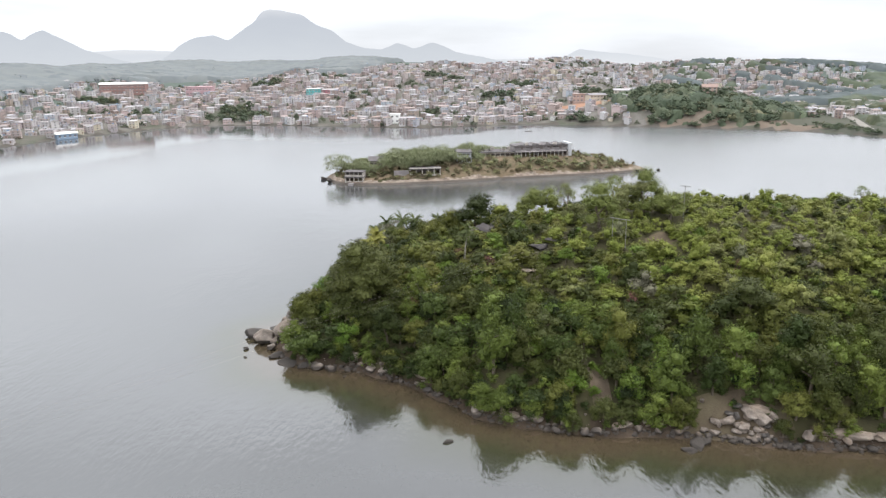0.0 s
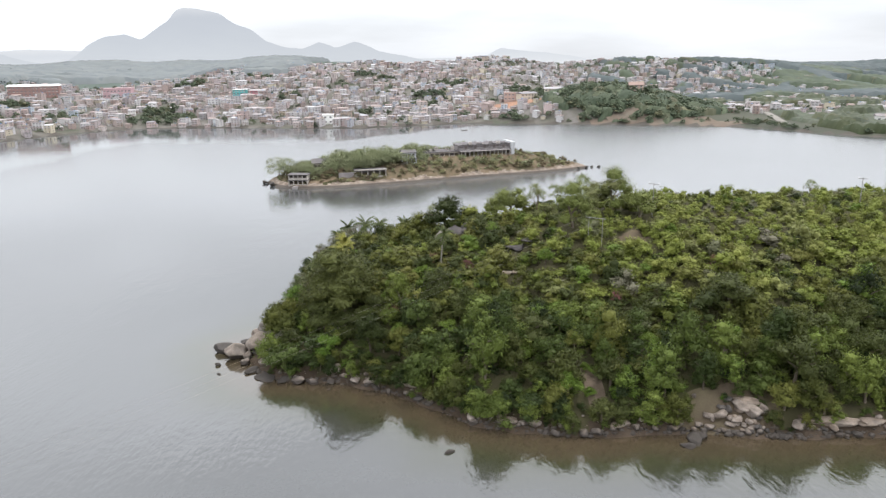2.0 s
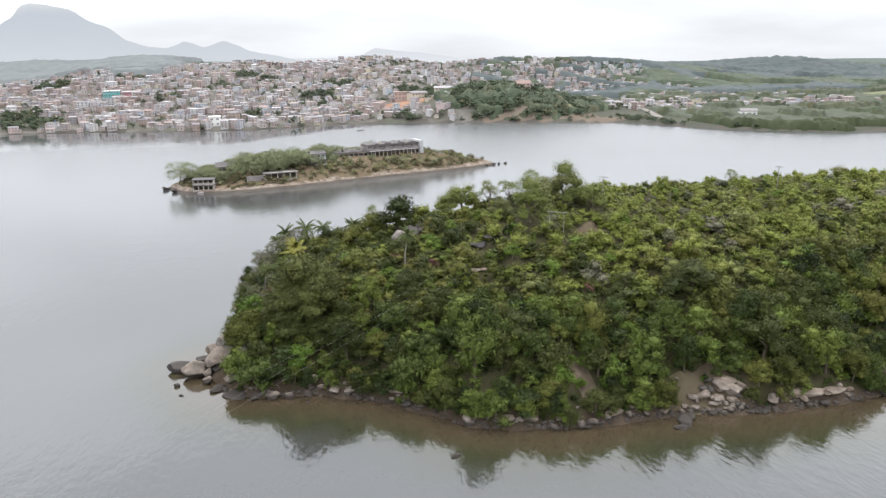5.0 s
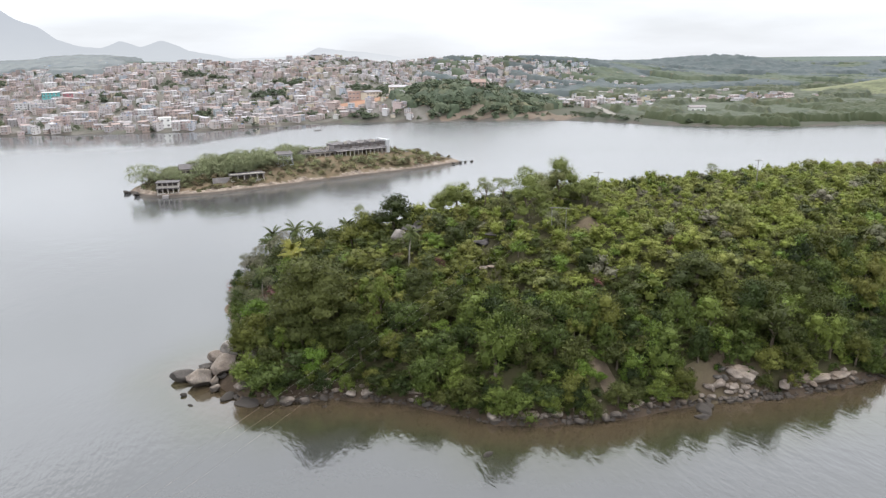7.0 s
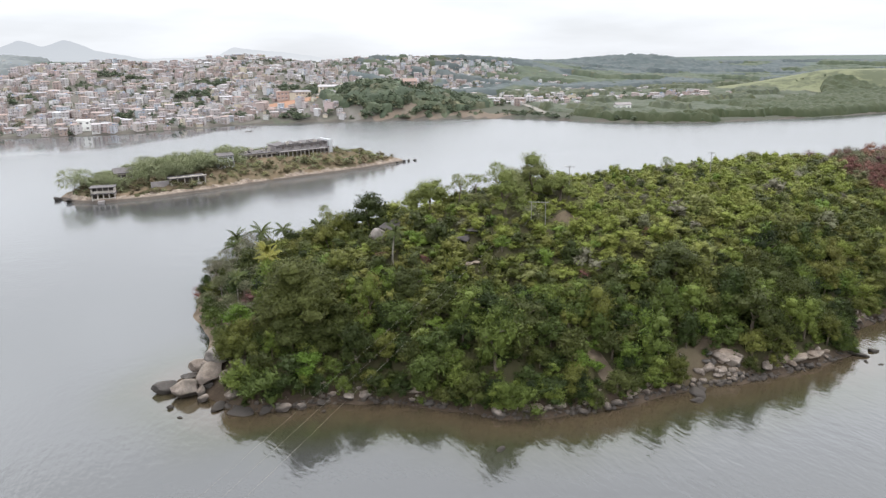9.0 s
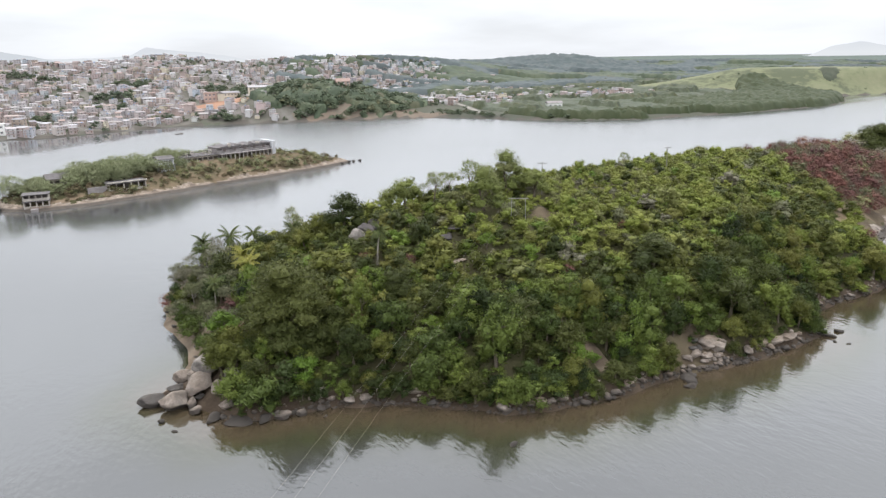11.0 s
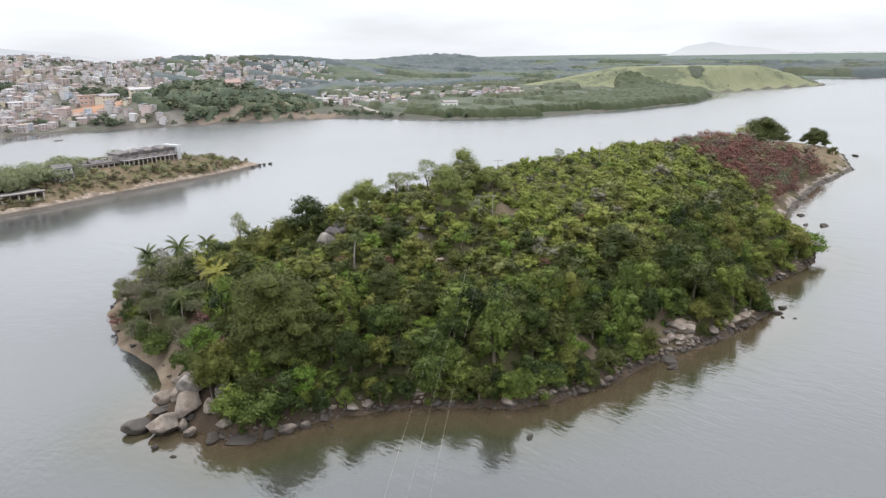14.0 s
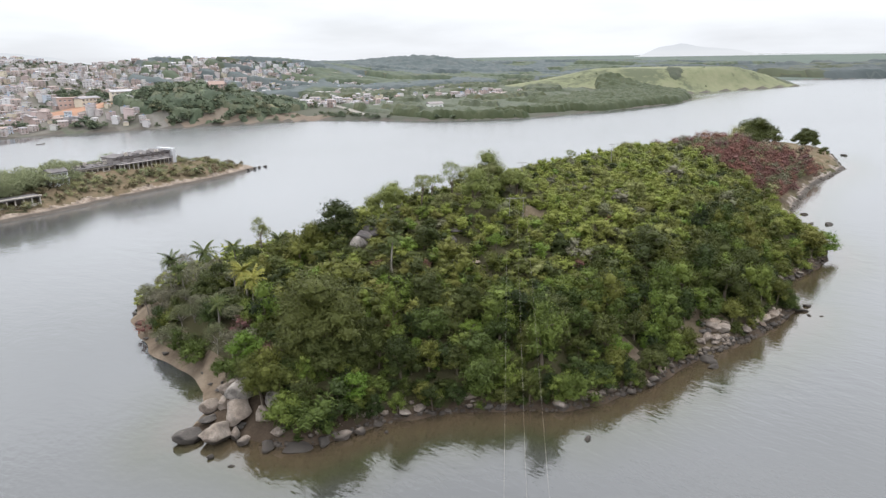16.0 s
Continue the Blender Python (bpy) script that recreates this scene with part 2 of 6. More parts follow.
CLAY = ground_material("bare_red_clay", [(0.3, (0.102, 0.080, 0.062)), (0.5, (0.129, 0.101, 0.079)), (0.7, (0.138, 0.126, 0.100))], 0.06, 0.5)

RED_CLAY = ground_material("red_clay_slope", [(0.3, (0.200, 0.115, 0.078)), (0.5, (0.260, 0.148, 0.098)), (0.7, (0.270, 0.180, 0.130))], 0.06, 0.5)

# houses and ruins
PLASTER = toned("painted_plaster", [(0, (0.49, 0.47, 0.47)), (0.10, (0.32, 0.245, 0.22)), (0.20, (0.46, 0.41, 0.385)), (0.30, (0.36, 0.285, 0.26)), (0.38, (0.43, 0.41, 0.41)), (0.48, (0.56, 0.53, 0.51)), (0.57, (0.32, 0.30, 0.30)), (0.66, (0.46, 0.36, 0.34)), (0.74, (0.39, 0.43, 0.48)), (0.81, (0.52, 0.465, 0.36)), (0.89, (0.29, 0.225, 0.20)), (1, (0.55, 0.54, 0.54))], 0.85, 0.2, leafy=False)
ROOFS = toned("roof_sheets_and_tiles", [(0, (0.20, 0.19, 0.195)), (0.25, (0.25, 0.18, 0.155)), (0.45, (0.31, 0.295, 0.30)), (0.66, (0.22, 0.195, 0.185)), (0.86, (0.18, 0.17, 0.18)), (1, (0.43, 0.42, 0.43))], 0.8, 0.25, leafy=False)


def plain(name, colour, rough=0.7, spec=0.3, metal=0.0, wear=0.35, scale=1.2):
    mat, nodes, links, bsdf = material(name, rough, spec, metal)
    tex = noise_node(nodes, links, scale, 6, 0.65)
    vary = math_node(nodes, links, "MULTIPLY_ADD", tex.outputs[0], 2 * wear, 1 - wear)
    sc = nodes.new("ShaderNodeVectorMath")
    sc.operation = "SCALE"
    sc.inputs[0].default_value = colour
    links.new(vary, sc.inputs["Scale"])
    links.new(sc.outputs[0], bsdf.inputs["Base Color"])
    return mat


DARK_PANE = plain("dark_window_glass", (0.15, 0.145, 0.148), 0.25, 0.5)
DOOR_WOOD = plain("door_wood", (0.14, 0.085, 0.05), 0.6)
TANK_BLUE = plain("blue_water_tank", (0.10, 0.22, 0.42), 0.5)
TEAL = plain("teal_paint", (0.11, 0.34, 0.33), 0.7, wear=0.15)
PINK = plain("pink_paint", (0.42, 0.28, 0.29), 0.8, wear=0.15)
WHITE = plain("white_paint", (0.74, 0.73, 0.70), 0.8, wear=0.15)
ORANGE = plain("salmon_paint", (0.40, 0.29, 0.25), 0.8, wear=0.15)
CONCRETE = plain("weathered_concrete", (0.22, 0.20, 0.195), 0.9, 0.15, wear=0.6, scale=0.5)
CONCRETE_PALE = plain("stained_whitewash", (0.36, 0.325, 0.29), 0.9, 0.15, wear=0.5, scale=0.45)
# dark colour that paints the shade within the ruins and their openings
INNER_SHADE = plain("painted_inner_shade", (0.14, 0.12, 0.112), 0.95, 0.05)
TILE_OLD = plain("mossy_roof_tiles", (0.122, 0.112, 0.112), 0.9, 0.1, wear=0.6, scale=0.6)
RUST = plain("rusty_sheet", (0.25, 0.18, 0.155), 0.9, 0.15, wear=0.5)
POLE_GREY = plain("grey_pole_concrete", (0.21, 0.20, 0.19), 0.9, 0.1)
CABLE = plain("bare_cable", (0.20, 0.18, 0.15), 0.6, 0.3)
ROAD = plain("pale_road", (0.20, 0.185, 0.165), 0.9, 0.1, wear=0.2, scale=0.1)
BOAT = plain("weathered_boat_hull", (0.16, 0.14, 0.12), 0.7)


def water_material():
    mat, nodes, links, bsdf = material("murky_water", 0.07, 0.5)
    bsdf.inputs["IOR"].default_value = 1.68
    att = nodes.new("ShaderNodeAttribute")
    att.attribute_name = "shallow"
    body_tone = noise_node(nodes, links, 0.02, 4, 0.6)
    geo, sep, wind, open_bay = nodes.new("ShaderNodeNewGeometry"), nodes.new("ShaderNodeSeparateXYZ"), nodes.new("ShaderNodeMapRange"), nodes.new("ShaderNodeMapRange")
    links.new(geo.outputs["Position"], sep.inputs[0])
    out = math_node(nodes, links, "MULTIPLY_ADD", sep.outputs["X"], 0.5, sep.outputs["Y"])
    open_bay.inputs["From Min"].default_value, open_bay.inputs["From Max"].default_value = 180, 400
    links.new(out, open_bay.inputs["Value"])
    shore_water = mix_node(nodes, links, body_tone.outputs[0], (0.034, 0.035, 0.035), (0.044, 0.045, 0.045))
    # paler base colour in the open bay stands in for brighter sky reflection
    channel = mix_node(nodes, links, body_tone.outputs[0], (0.068, 0.070, 0.071), (0.086, 0.088, 0.089))
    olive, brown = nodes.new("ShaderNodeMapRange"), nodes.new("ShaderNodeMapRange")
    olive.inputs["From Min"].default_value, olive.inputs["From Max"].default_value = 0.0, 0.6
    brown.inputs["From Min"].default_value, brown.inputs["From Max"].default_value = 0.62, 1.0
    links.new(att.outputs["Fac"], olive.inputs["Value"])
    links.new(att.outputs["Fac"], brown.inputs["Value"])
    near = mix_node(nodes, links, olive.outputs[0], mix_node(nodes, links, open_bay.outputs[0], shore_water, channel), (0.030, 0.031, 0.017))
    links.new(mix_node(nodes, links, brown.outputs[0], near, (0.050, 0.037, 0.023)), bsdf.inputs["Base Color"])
    # the open bay is ruffled by the wind, the strip under the island lies in its lee
    wind.inputs["From Min"].default_value, wind.inputs["From Max"].default_value = 190, 420
    wind.inputs["To Min"].default_value, wind.inputs["To Max"].default_value = 0.065, 0.26
    links.new(out, wind.inputs["Value"])
    lee = nodes.new("ShaderNodeAttribute")
    lee.attribute_name = "calm"
    rough = nodes.new("ShaderNodeMix")
    links.new(lee.outputs["Fac"], rough.inputs["Factor"])
    links.new(wind.outputs[0], rough.inputs["A"])
    rough.inputs["B"].default_value = 0.07
    links.new(rough.outputs["Result"], bsdf.inputs["Roughness"])
    fine = noise_node(nodes, links, 1.5, 3, 0.5, (1.0, 0.45, 1), "Object")
    swell = noise_node(nodes, links, 0.35, 2, 0.5, (1.0, 0.4, 1), "Object")
    calm = noise_node(nodes, links, 0.012, 3, 0.5, (1, 0.5, 1), "Object")
    height = math_node(nodes, links, "MULTIPLY_ADD", swell.outputs[0], 1.6, fine.outputs[0])
    amount = math_node(nodes, links, "MULTIPLY", height, math_node(nodes, links, "MULTIPLY_ADD", calm.outputs[0], 1.2, 0.2))
    amount = math_node(nodes, links, "MULTIPLY", amount, math_node(nodes, links, "MULTIPLY_ADD", lee.outputs["Fac"], -0.75, 1.0))
    bump(nodes, links, bsdf, amount, 0.8, 0.062)
    return mat


WATER = water_material()


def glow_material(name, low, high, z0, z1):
    """Glowing far hills with painted mist, so distant that they are a plain backdrop."""
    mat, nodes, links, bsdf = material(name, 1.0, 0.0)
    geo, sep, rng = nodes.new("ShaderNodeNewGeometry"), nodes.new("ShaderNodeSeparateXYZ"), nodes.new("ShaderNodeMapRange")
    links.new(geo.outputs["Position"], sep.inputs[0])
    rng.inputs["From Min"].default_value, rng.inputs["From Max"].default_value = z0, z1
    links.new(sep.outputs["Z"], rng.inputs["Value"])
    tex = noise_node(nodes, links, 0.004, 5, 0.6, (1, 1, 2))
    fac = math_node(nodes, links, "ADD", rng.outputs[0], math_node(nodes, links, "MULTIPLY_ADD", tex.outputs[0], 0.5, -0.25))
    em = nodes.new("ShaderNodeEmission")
    # the fade into cloud is painted into the emission colour too
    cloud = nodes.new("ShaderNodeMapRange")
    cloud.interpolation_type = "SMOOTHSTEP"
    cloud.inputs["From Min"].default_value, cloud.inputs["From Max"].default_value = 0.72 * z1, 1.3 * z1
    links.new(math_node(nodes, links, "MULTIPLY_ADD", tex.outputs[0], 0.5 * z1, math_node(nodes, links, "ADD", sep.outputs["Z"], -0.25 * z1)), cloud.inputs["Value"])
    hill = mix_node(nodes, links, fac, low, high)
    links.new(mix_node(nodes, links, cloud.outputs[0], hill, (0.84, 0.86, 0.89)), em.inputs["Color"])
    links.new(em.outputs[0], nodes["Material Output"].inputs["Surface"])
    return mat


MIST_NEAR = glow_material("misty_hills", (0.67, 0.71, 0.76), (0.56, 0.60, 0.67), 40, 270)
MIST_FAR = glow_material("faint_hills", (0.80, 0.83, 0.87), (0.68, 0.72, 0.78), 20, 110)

# ---- the lie of the land ----
ISLE = [(-31.5, 129), (-34.5, 125), (-33.2, 120), (-30.8, 115.8), (-28.8, 110.8), (-23, 108), (-16.5, 107), (-10.5, 104), (-5, 99.8),
        (-1, 96), (3.3, 91.2), (9.5, 88.4), (19, 86), (30, 85.8), (39, 84), (46, 82.4), (55, 81.8), (65, 82), (69, 87.5),
        (80, 89.5), (92, 88.5), (104, 88.5), (113, 92), (122, 99), (136, 107), (152, 113), (172, 117.5), (198, 122.5),
        (222, 124), (244, 126), (263, 134), (284, 143), (286, 150), (262, 163), (225, 176), (180, 182), (130, 182),
        (80, 178), (40, 180), (12, 190), (-8, 192), (-19, 183), (-24, 173), (-27, 163), (-28, 152), (-28.4, 143), (-28.8, 134)]
ISLE_SPINE = [(-17, 168, 3.5), (-8, 150, 9.5), (4, 140, 15.2), (25, 138, 19.2), (45, 138, 20.2), (70, 142, 19.8), (95, 146, 18.9),
              (125, 152, 16.6), (150, 156, 14.2), (175, 159, 13.2), (200, 160, 11), (225, 157, 10), (248, 152, 8.5), (268, 148, 4)]
RUIN = [(-57, 306), (-51, 294), (-43, 287), (-28, 285.5), (-19, 287.5), (0, 291.5), (24, 300), (50, 305.5), (70, 311), (80, 316),
        (89, 320), (90, 322.5), (78, 331), (55, 343), (25, 340), (-10, 329), (-40, 318)]
RUIN_SPINE = [(-48, 302, 3), (-35, 303, 4.5), (0, 312, 6.5), (30, 322, 7.6), (55, 328, 7.6), (72, 324, 4.5), (84, 322, 1.5)]
SHORE = [(-4300, -900), (-800, -500), (-310, -290), (-330, -120), (-430, 100), (-340, 250), (-300, 370), (-283, 433), (-274, 471), (-256, 514), (-232, 556), (-200, 581),
         (-153, 577), (-108, 566), (-66, 553), (-22, 543), (22, 554), (62, 565), (114, 550), (150, 537), (190, 521), (218, 509),
         (245, 490), (262, 470), (274, 443), (296, 411), (318, 391), (345, 374), (388, 365), (425, 358), (480, 354), (543, 348),
         (600, 366), (675, 408), (745, 389), (810, 372), (872, 358), (900, 420), (965, 460), (1050, 400), (1132, 332), (1600, 100),
         (2600, -500), (4300, -900), (4300, 4300), (-4300, 4300)]


def edge_distance(px, py, ring):
    """Distance to the ring's edge: positive inside, negative outside."""
    best, inside = np.full(px.shape, 1e9), np.zeros(px.shape, bool)
    for (ax, ay), (bx, by) in zip(ring, ring[1:] + ring[:1]):
        ex, ey = bx - ax, by - ay
        k = np.clip(((px - ax) * ex + (py - ay) * ey) / (ex * ex + ey * ey), 0, 1)
        best = np.minimum(best, np.hypot(px - ax - k * ex, py - ay - k * ey))
        if by != ay:
            inside ^= ((ay > py) != (by > py)) & (px < ax + (py - ay) * ex / (by - ay))
    return np.where(inside, best, -best)


def spine_height(px, py, spine):
    """Distance to the crest line, and the crest's height near by."""
    best, total, weight = np.full(px.shape, 1e9), np.zeros(px.shape), np.zeros(px.shape)
    for (ax, ay, az), (bx, by, bz) in zip(spine, spine[1:]):
        for k in np.linspace(0, 1, 8, endpoint=False):
            far = np.hypot(px - ax - k * (bx - ax), py - ay - k * (by - ay))
            best = np.minimum(best, far)
            w = 1 / (far**2 + 40) ** 2
            total, weight = total + w * (az + k * (bz - az)), weight + w
    return best, total / weight


def waves(px, py, size, seed):
    """A smooth random field of about -1 to 1 from a handful of sines."""
    rng = np.random.default_rng(seed)
    out = 0
    for n in range(9):
        a, s = rng.uniform(0, 6.28), rng.uniform(0.6, 1.9) * 6.28 / size
        out = out + np.sin(px * s * np.cos(a) + py * s * np.sin(a) + rng.uniform(0, 6.28))
    return out / 4.5


def smooth(v, lo, hi):
    k = np.clip((v - lo) / (hi - lo), 0, 1)
    return k * k * (3 - 2 * k)


def isle_height(px, py, ring=ISLE, spine=ISLE_SPINE, seed=3, power=1.75):
    d = edge_distance(px, py, ring) + 0.7 * waves(px, py, 9, seed)
    far, top = spine_height(px, py, spine)
    u = np.clip(d, 0, None) / (np.clip(d, 0, None) + far + 0.01)
    rise = top * (1 - (1 - u) ** power) + 0.5 * smooth(d, 2, 9) * waves(px, py, 7, seed + 1)
    return np.where(d > 0, rise * smooth(d, -1.5, 3.5) + 0.12 * np.minimum(d, 2), 0.35 * d).clip(-3, None)


def ruin_height(px, py):
    return isle_height(px, py, RUIN, RUIN_SPINE, 11, 1.5)


def bump_at(px, py, x, y, sx, sy, turn=0.0):
    c, s = math.cos(turn), math.sin(turn)
    u, v = (px - x) * c + (py - y) * s, -(px - x) * s + (py - y) * c
    return np.exp(-((u / sx) ** 2) - (v / sy) ** 2)


def main_height(px, py):
    d = edge_distance(px, py, SHORE)
    inland = np.clip(d, 0, None)
    town = smooth(185 - px, -75, 60)
    z = 1.6 * smooth(d, -2, 6) + 1.6 * smooth(inland, 10, 120)
    crest = 40 - 20 * smooth(-px, 120, 320) - 3 * smooth(px, 40, 160)
    z = z + town * (crest - 3) * smooth(inland, 6, 390) ** 0.85 * (1 - 0.55 * smooth(inland, 430, 900))
    z = z + 3.2 * town * smooth(inland, 40, 140) * waves(px, py, 130, 21)
    hills = 0
    head = 17 * bump_at(px, py, 196, 577, 66, 40, -0.25) + 8 * bump_at(px, py, 160, 610, 60, 50)
    hills = hills + 36 * bump_at(px, py, 330, 960, 320, 115, -0.1) * smooth(px, 30, 260) + 33 * bump_at(px, py, 560, 1130, 230, 150)
    hills = hills + 27 * bump_at(px, py, 900, 1070, 150, 75, -0.75) + 23 * np.minimum(1, 1.5 * bump_at(px, py, 735, 470, 140, 50, -0.66)) ** 0.9
    hills = hills + 16 * bump_at(px, py, 1330, 1020, 420, 130, -0.95) + 16 * bump_at(px, py, 1050, 1500, 900, 200, -0.4)
    hills = hills + 26 * bump_at(px, py, -560, 760, 240, 300) + 30 * bump_at(px, py, -420, 1250, 500, 160, 0.1)
    z = z + hills * smooth(inland, 0, 38) + head * smooth(inland, 0, 17)
    return np.where(d > 0, z, 0.25 * d).clip(-4, None)

VILLAS = [(148, 622), (166, 631), (186, 629), (238, 612), (128, 640), (222, 628)]


def by_villa(x, y):
    """True in front of and round the pale houses on the headland."""
    return np.logical_or.reduce([np.hypot((x - a) / 11, (y - b + 6) / 15) < 1 for a, b in VILLAS])


# ---- mesh helpers ----
def link_mesh(name, mesh, mat, parent=None, label="", at=None):
    ob = new(name, mesh)
    if mat is not None and not mesh.materials:
        for m in mat if isinstance(mat, (list, tuple)) else [mat]:
            mesh.materials.append(m)
    elif mat is not None and not isinstance(mat, (list, tuple)) and mesh.materials[0] != mat:
        ob.material_slots[0].link = "OBJECT"  # a shared shape in a stone or paint of its own
        ob.material_slots[0].material = mat
    if parent is not None:
        ob.parent = parent
    if at is not None:
        ob.matrix_basis = at
    if label:
        ob["label"] = label
    return ob


def mesh_of(name, verts, quads=(), tris=(), tone=None, index=None, flat=True, shallow=None, calm=None):
    """One mesh from arrays: verts n x 3, quads n x 4, tris n x 3, with a tone for each vertex and a material for each face."""
    verts = np.asarray(verts, np.float32)
    quads, tris = np.asarray(quads, np.int32).reshape(-1, 4), np.asarray(tris, np.int32).reshape(-1, 3)
    mesh = bpy.data.meshes.new(name)
    mesh.vertices.add(len(verts))
    mesh.vertices.foreach_set("co", verts.ravel())
    mesh.loops.add(quads.size + tris.size)
    mesh.loops.foreach_set("vertex_index", np.concatenate([quads.ravel(), tris.ravel()]))
    mesh.polygons.add(len(quads) + len(tris))
    starts = np.concatenate([np.arange(len(quads)) * 4, quads.size + np.arange(len(tris)) * 3]).astype(np.int32)
    mesh.polygons.foreach_set("loop_start", starts)
    mesh.polygons.foreach_set("use_smooth", np.full(len(starts), not flat))
    if index is not None:
        mesh.polygons.foreach_set("material_index", np.asarray(index, np.int32))
    for key, values in (("tone", tone), ("shallow", shallow), ("calm", calm)):
        if values is not None:
            att = mesh.attributes.new(key, "FLOAT", "POINT")
            att.data.foreach_set("value", np.asarray(values, np.float32))
    mesh.update(calc_edges=True)
    mesh.validate()
    return mesh


def part(name, bm, mat, parent=None, label="", smooth_faces=False):
    mesh = bpy.data.meshes.new(name)
    bm.to_mesh(mesh)
    bm.free()
    if smooth_faces:
        mesh.polygons.foreach_set("use_smooth", [True] * len(mesh.polygons))
    return link_mesh(name, mesh, mat, parent, label)


def box(bm, x0, y0, z0, x1, y1, z1, bevel=0.0):
    made = bmesh.ops.create_cube(bm, size=1, matrix=Matrix.Translation(((x0 + x1) / 2, (y0 + y1) / 2, (z0 + z1) / 2)) @ Matrix.Diagonal((x1 - x0, y1 - y0, z1 - z0, 1)))
    if bevel:
        bmesh.ops.bevel(bm, geom=list({e for v in made["verts"] for e in v.link_edges}), offset=bevel, segments=1, affect="EDGES")
    return bm


def tube(points, radii, sides=6):
    """A tapered limb along points: verts and quads."""
    points = [Vector(p) for p in points]
    verts, quads = [], []
    for n, (p, r) in enumerate(zip(points, radii)):
        way = (points[min(n + 1, len(points) - 1)] - points[max(n - 1, 0)]).normalized()
        side = way.orthogonal().normalized()
        other = way.cross(side)
        for k in range(sides):
            a = 2 * math.pi * k / sides
            verts.append(p + r * (math.cos(a) * side + math.sin(a) * other))
        if n:
            for k in range(sides):
                quads.append([(n - 1) * sides + k, (n - 1) * sides + (k + 1) % sides, n * sides + (k + 1) % sides, n * sides + k])
    quads.append([len(verts) - sides, len(verts) - sides + 1, len(verts) - sides + 2, len(verts) - sides + 3]) if sides == 4 else None
    return np.array(verts, float), np.array(quads)


def stack(parts):
    """Join (verts, quads, tris) triples."""
    vs, qs, ts, n = [], [], [], 0
    for v, q, t in parts:
        vs.append(v)
        if len(q):
            qs.append(np.asarray(q) + n)
        if len(t):
            ts.append(np.asarray(t) + n)
        n += len(v)
    return np.concatenate(vs), np.concatenate(qs) if qs else np.zeros((0, 4), int), np.concatenate(ts) if ts else np.zeros((0, 3), int)


def ball(sub):
    bm = bmesh.new()
    bmesh.ops.create_icosphere(bm, subdivisions=sub, radius=1)
    v = np.array([x.co for x in bm.verts])
    bm.verts.index_update()
    t = np.array([[x.index for x in f.verts] for f in bm.faces])
    bm.free()
    return v, t


BALL = {n: ball(n) for n in (1, 2, 3, 4)}


# ---- water, islands and mainland ----
def graded(stops):
    return np.unique(np.concatenate([np.arange(a, b, s) for a, b, s in stops] + [[stops[-1][1]]]))


def grid_mesh(name, xs, ys, height, keep=None, **more):
    px, py = np.meshgrid(xs, ys)
    pz = height(px, py)
    verts = np.stack([px, py, pz], -1).reshape(-1, 3)
    n = np.arange(len(verts)).reshape(px.shape)
    quads = np.stack([n[:-1, :-1], n[:-1, 1:], n[1:, 1:], n[1:, :-1]], -1).reshape(-1, 4)
    mid = verts[quads].mean(1)
    if keep is not None:
        ok = keep(mid, verts[quads][:, :, 2].max(1))
        quads, mid = quads[ok], mid[ok]
        used = np.unique(quads)
        back = np.full(len(verts), -1)
        back[used] = np.arange(len(used))
        verts, quads = verts[used], back[quads]
    return verts, quads, mid


wx = graded([(-4700, -300, 220), (-300, -70, 9), (-70, 310, 2.5), (310, 1500, 70), (1500, 4700, 200)])
wy = graded([(-4700, -200, 300), (-200, 60, 26), (60, 215, 2.5), (215, 700, 9), (700, 4700, 200)])
wv, wq, _ = grid_mesh("water", wx, wy, lambda a, b: 0 * a)
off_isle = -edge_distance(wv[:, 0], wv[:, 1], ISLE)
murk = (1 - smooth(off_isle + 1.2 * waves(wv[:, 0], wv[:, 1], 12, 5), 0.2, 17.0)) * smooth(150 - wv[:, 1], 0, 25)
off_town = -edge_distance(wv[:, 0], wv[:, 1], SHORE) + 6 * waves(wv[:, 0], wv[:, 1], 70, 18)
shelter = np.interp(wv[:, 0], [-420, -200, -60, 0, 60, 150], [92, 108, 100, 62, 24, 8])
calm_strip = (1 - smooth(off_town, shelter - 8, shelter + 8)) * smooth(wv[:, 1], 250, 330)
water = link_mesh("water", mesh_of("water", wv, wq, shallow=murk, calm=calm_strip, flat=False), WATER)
tagged(water, "calm grey-green murky bay water with faint ripples", "water", kind="structure")


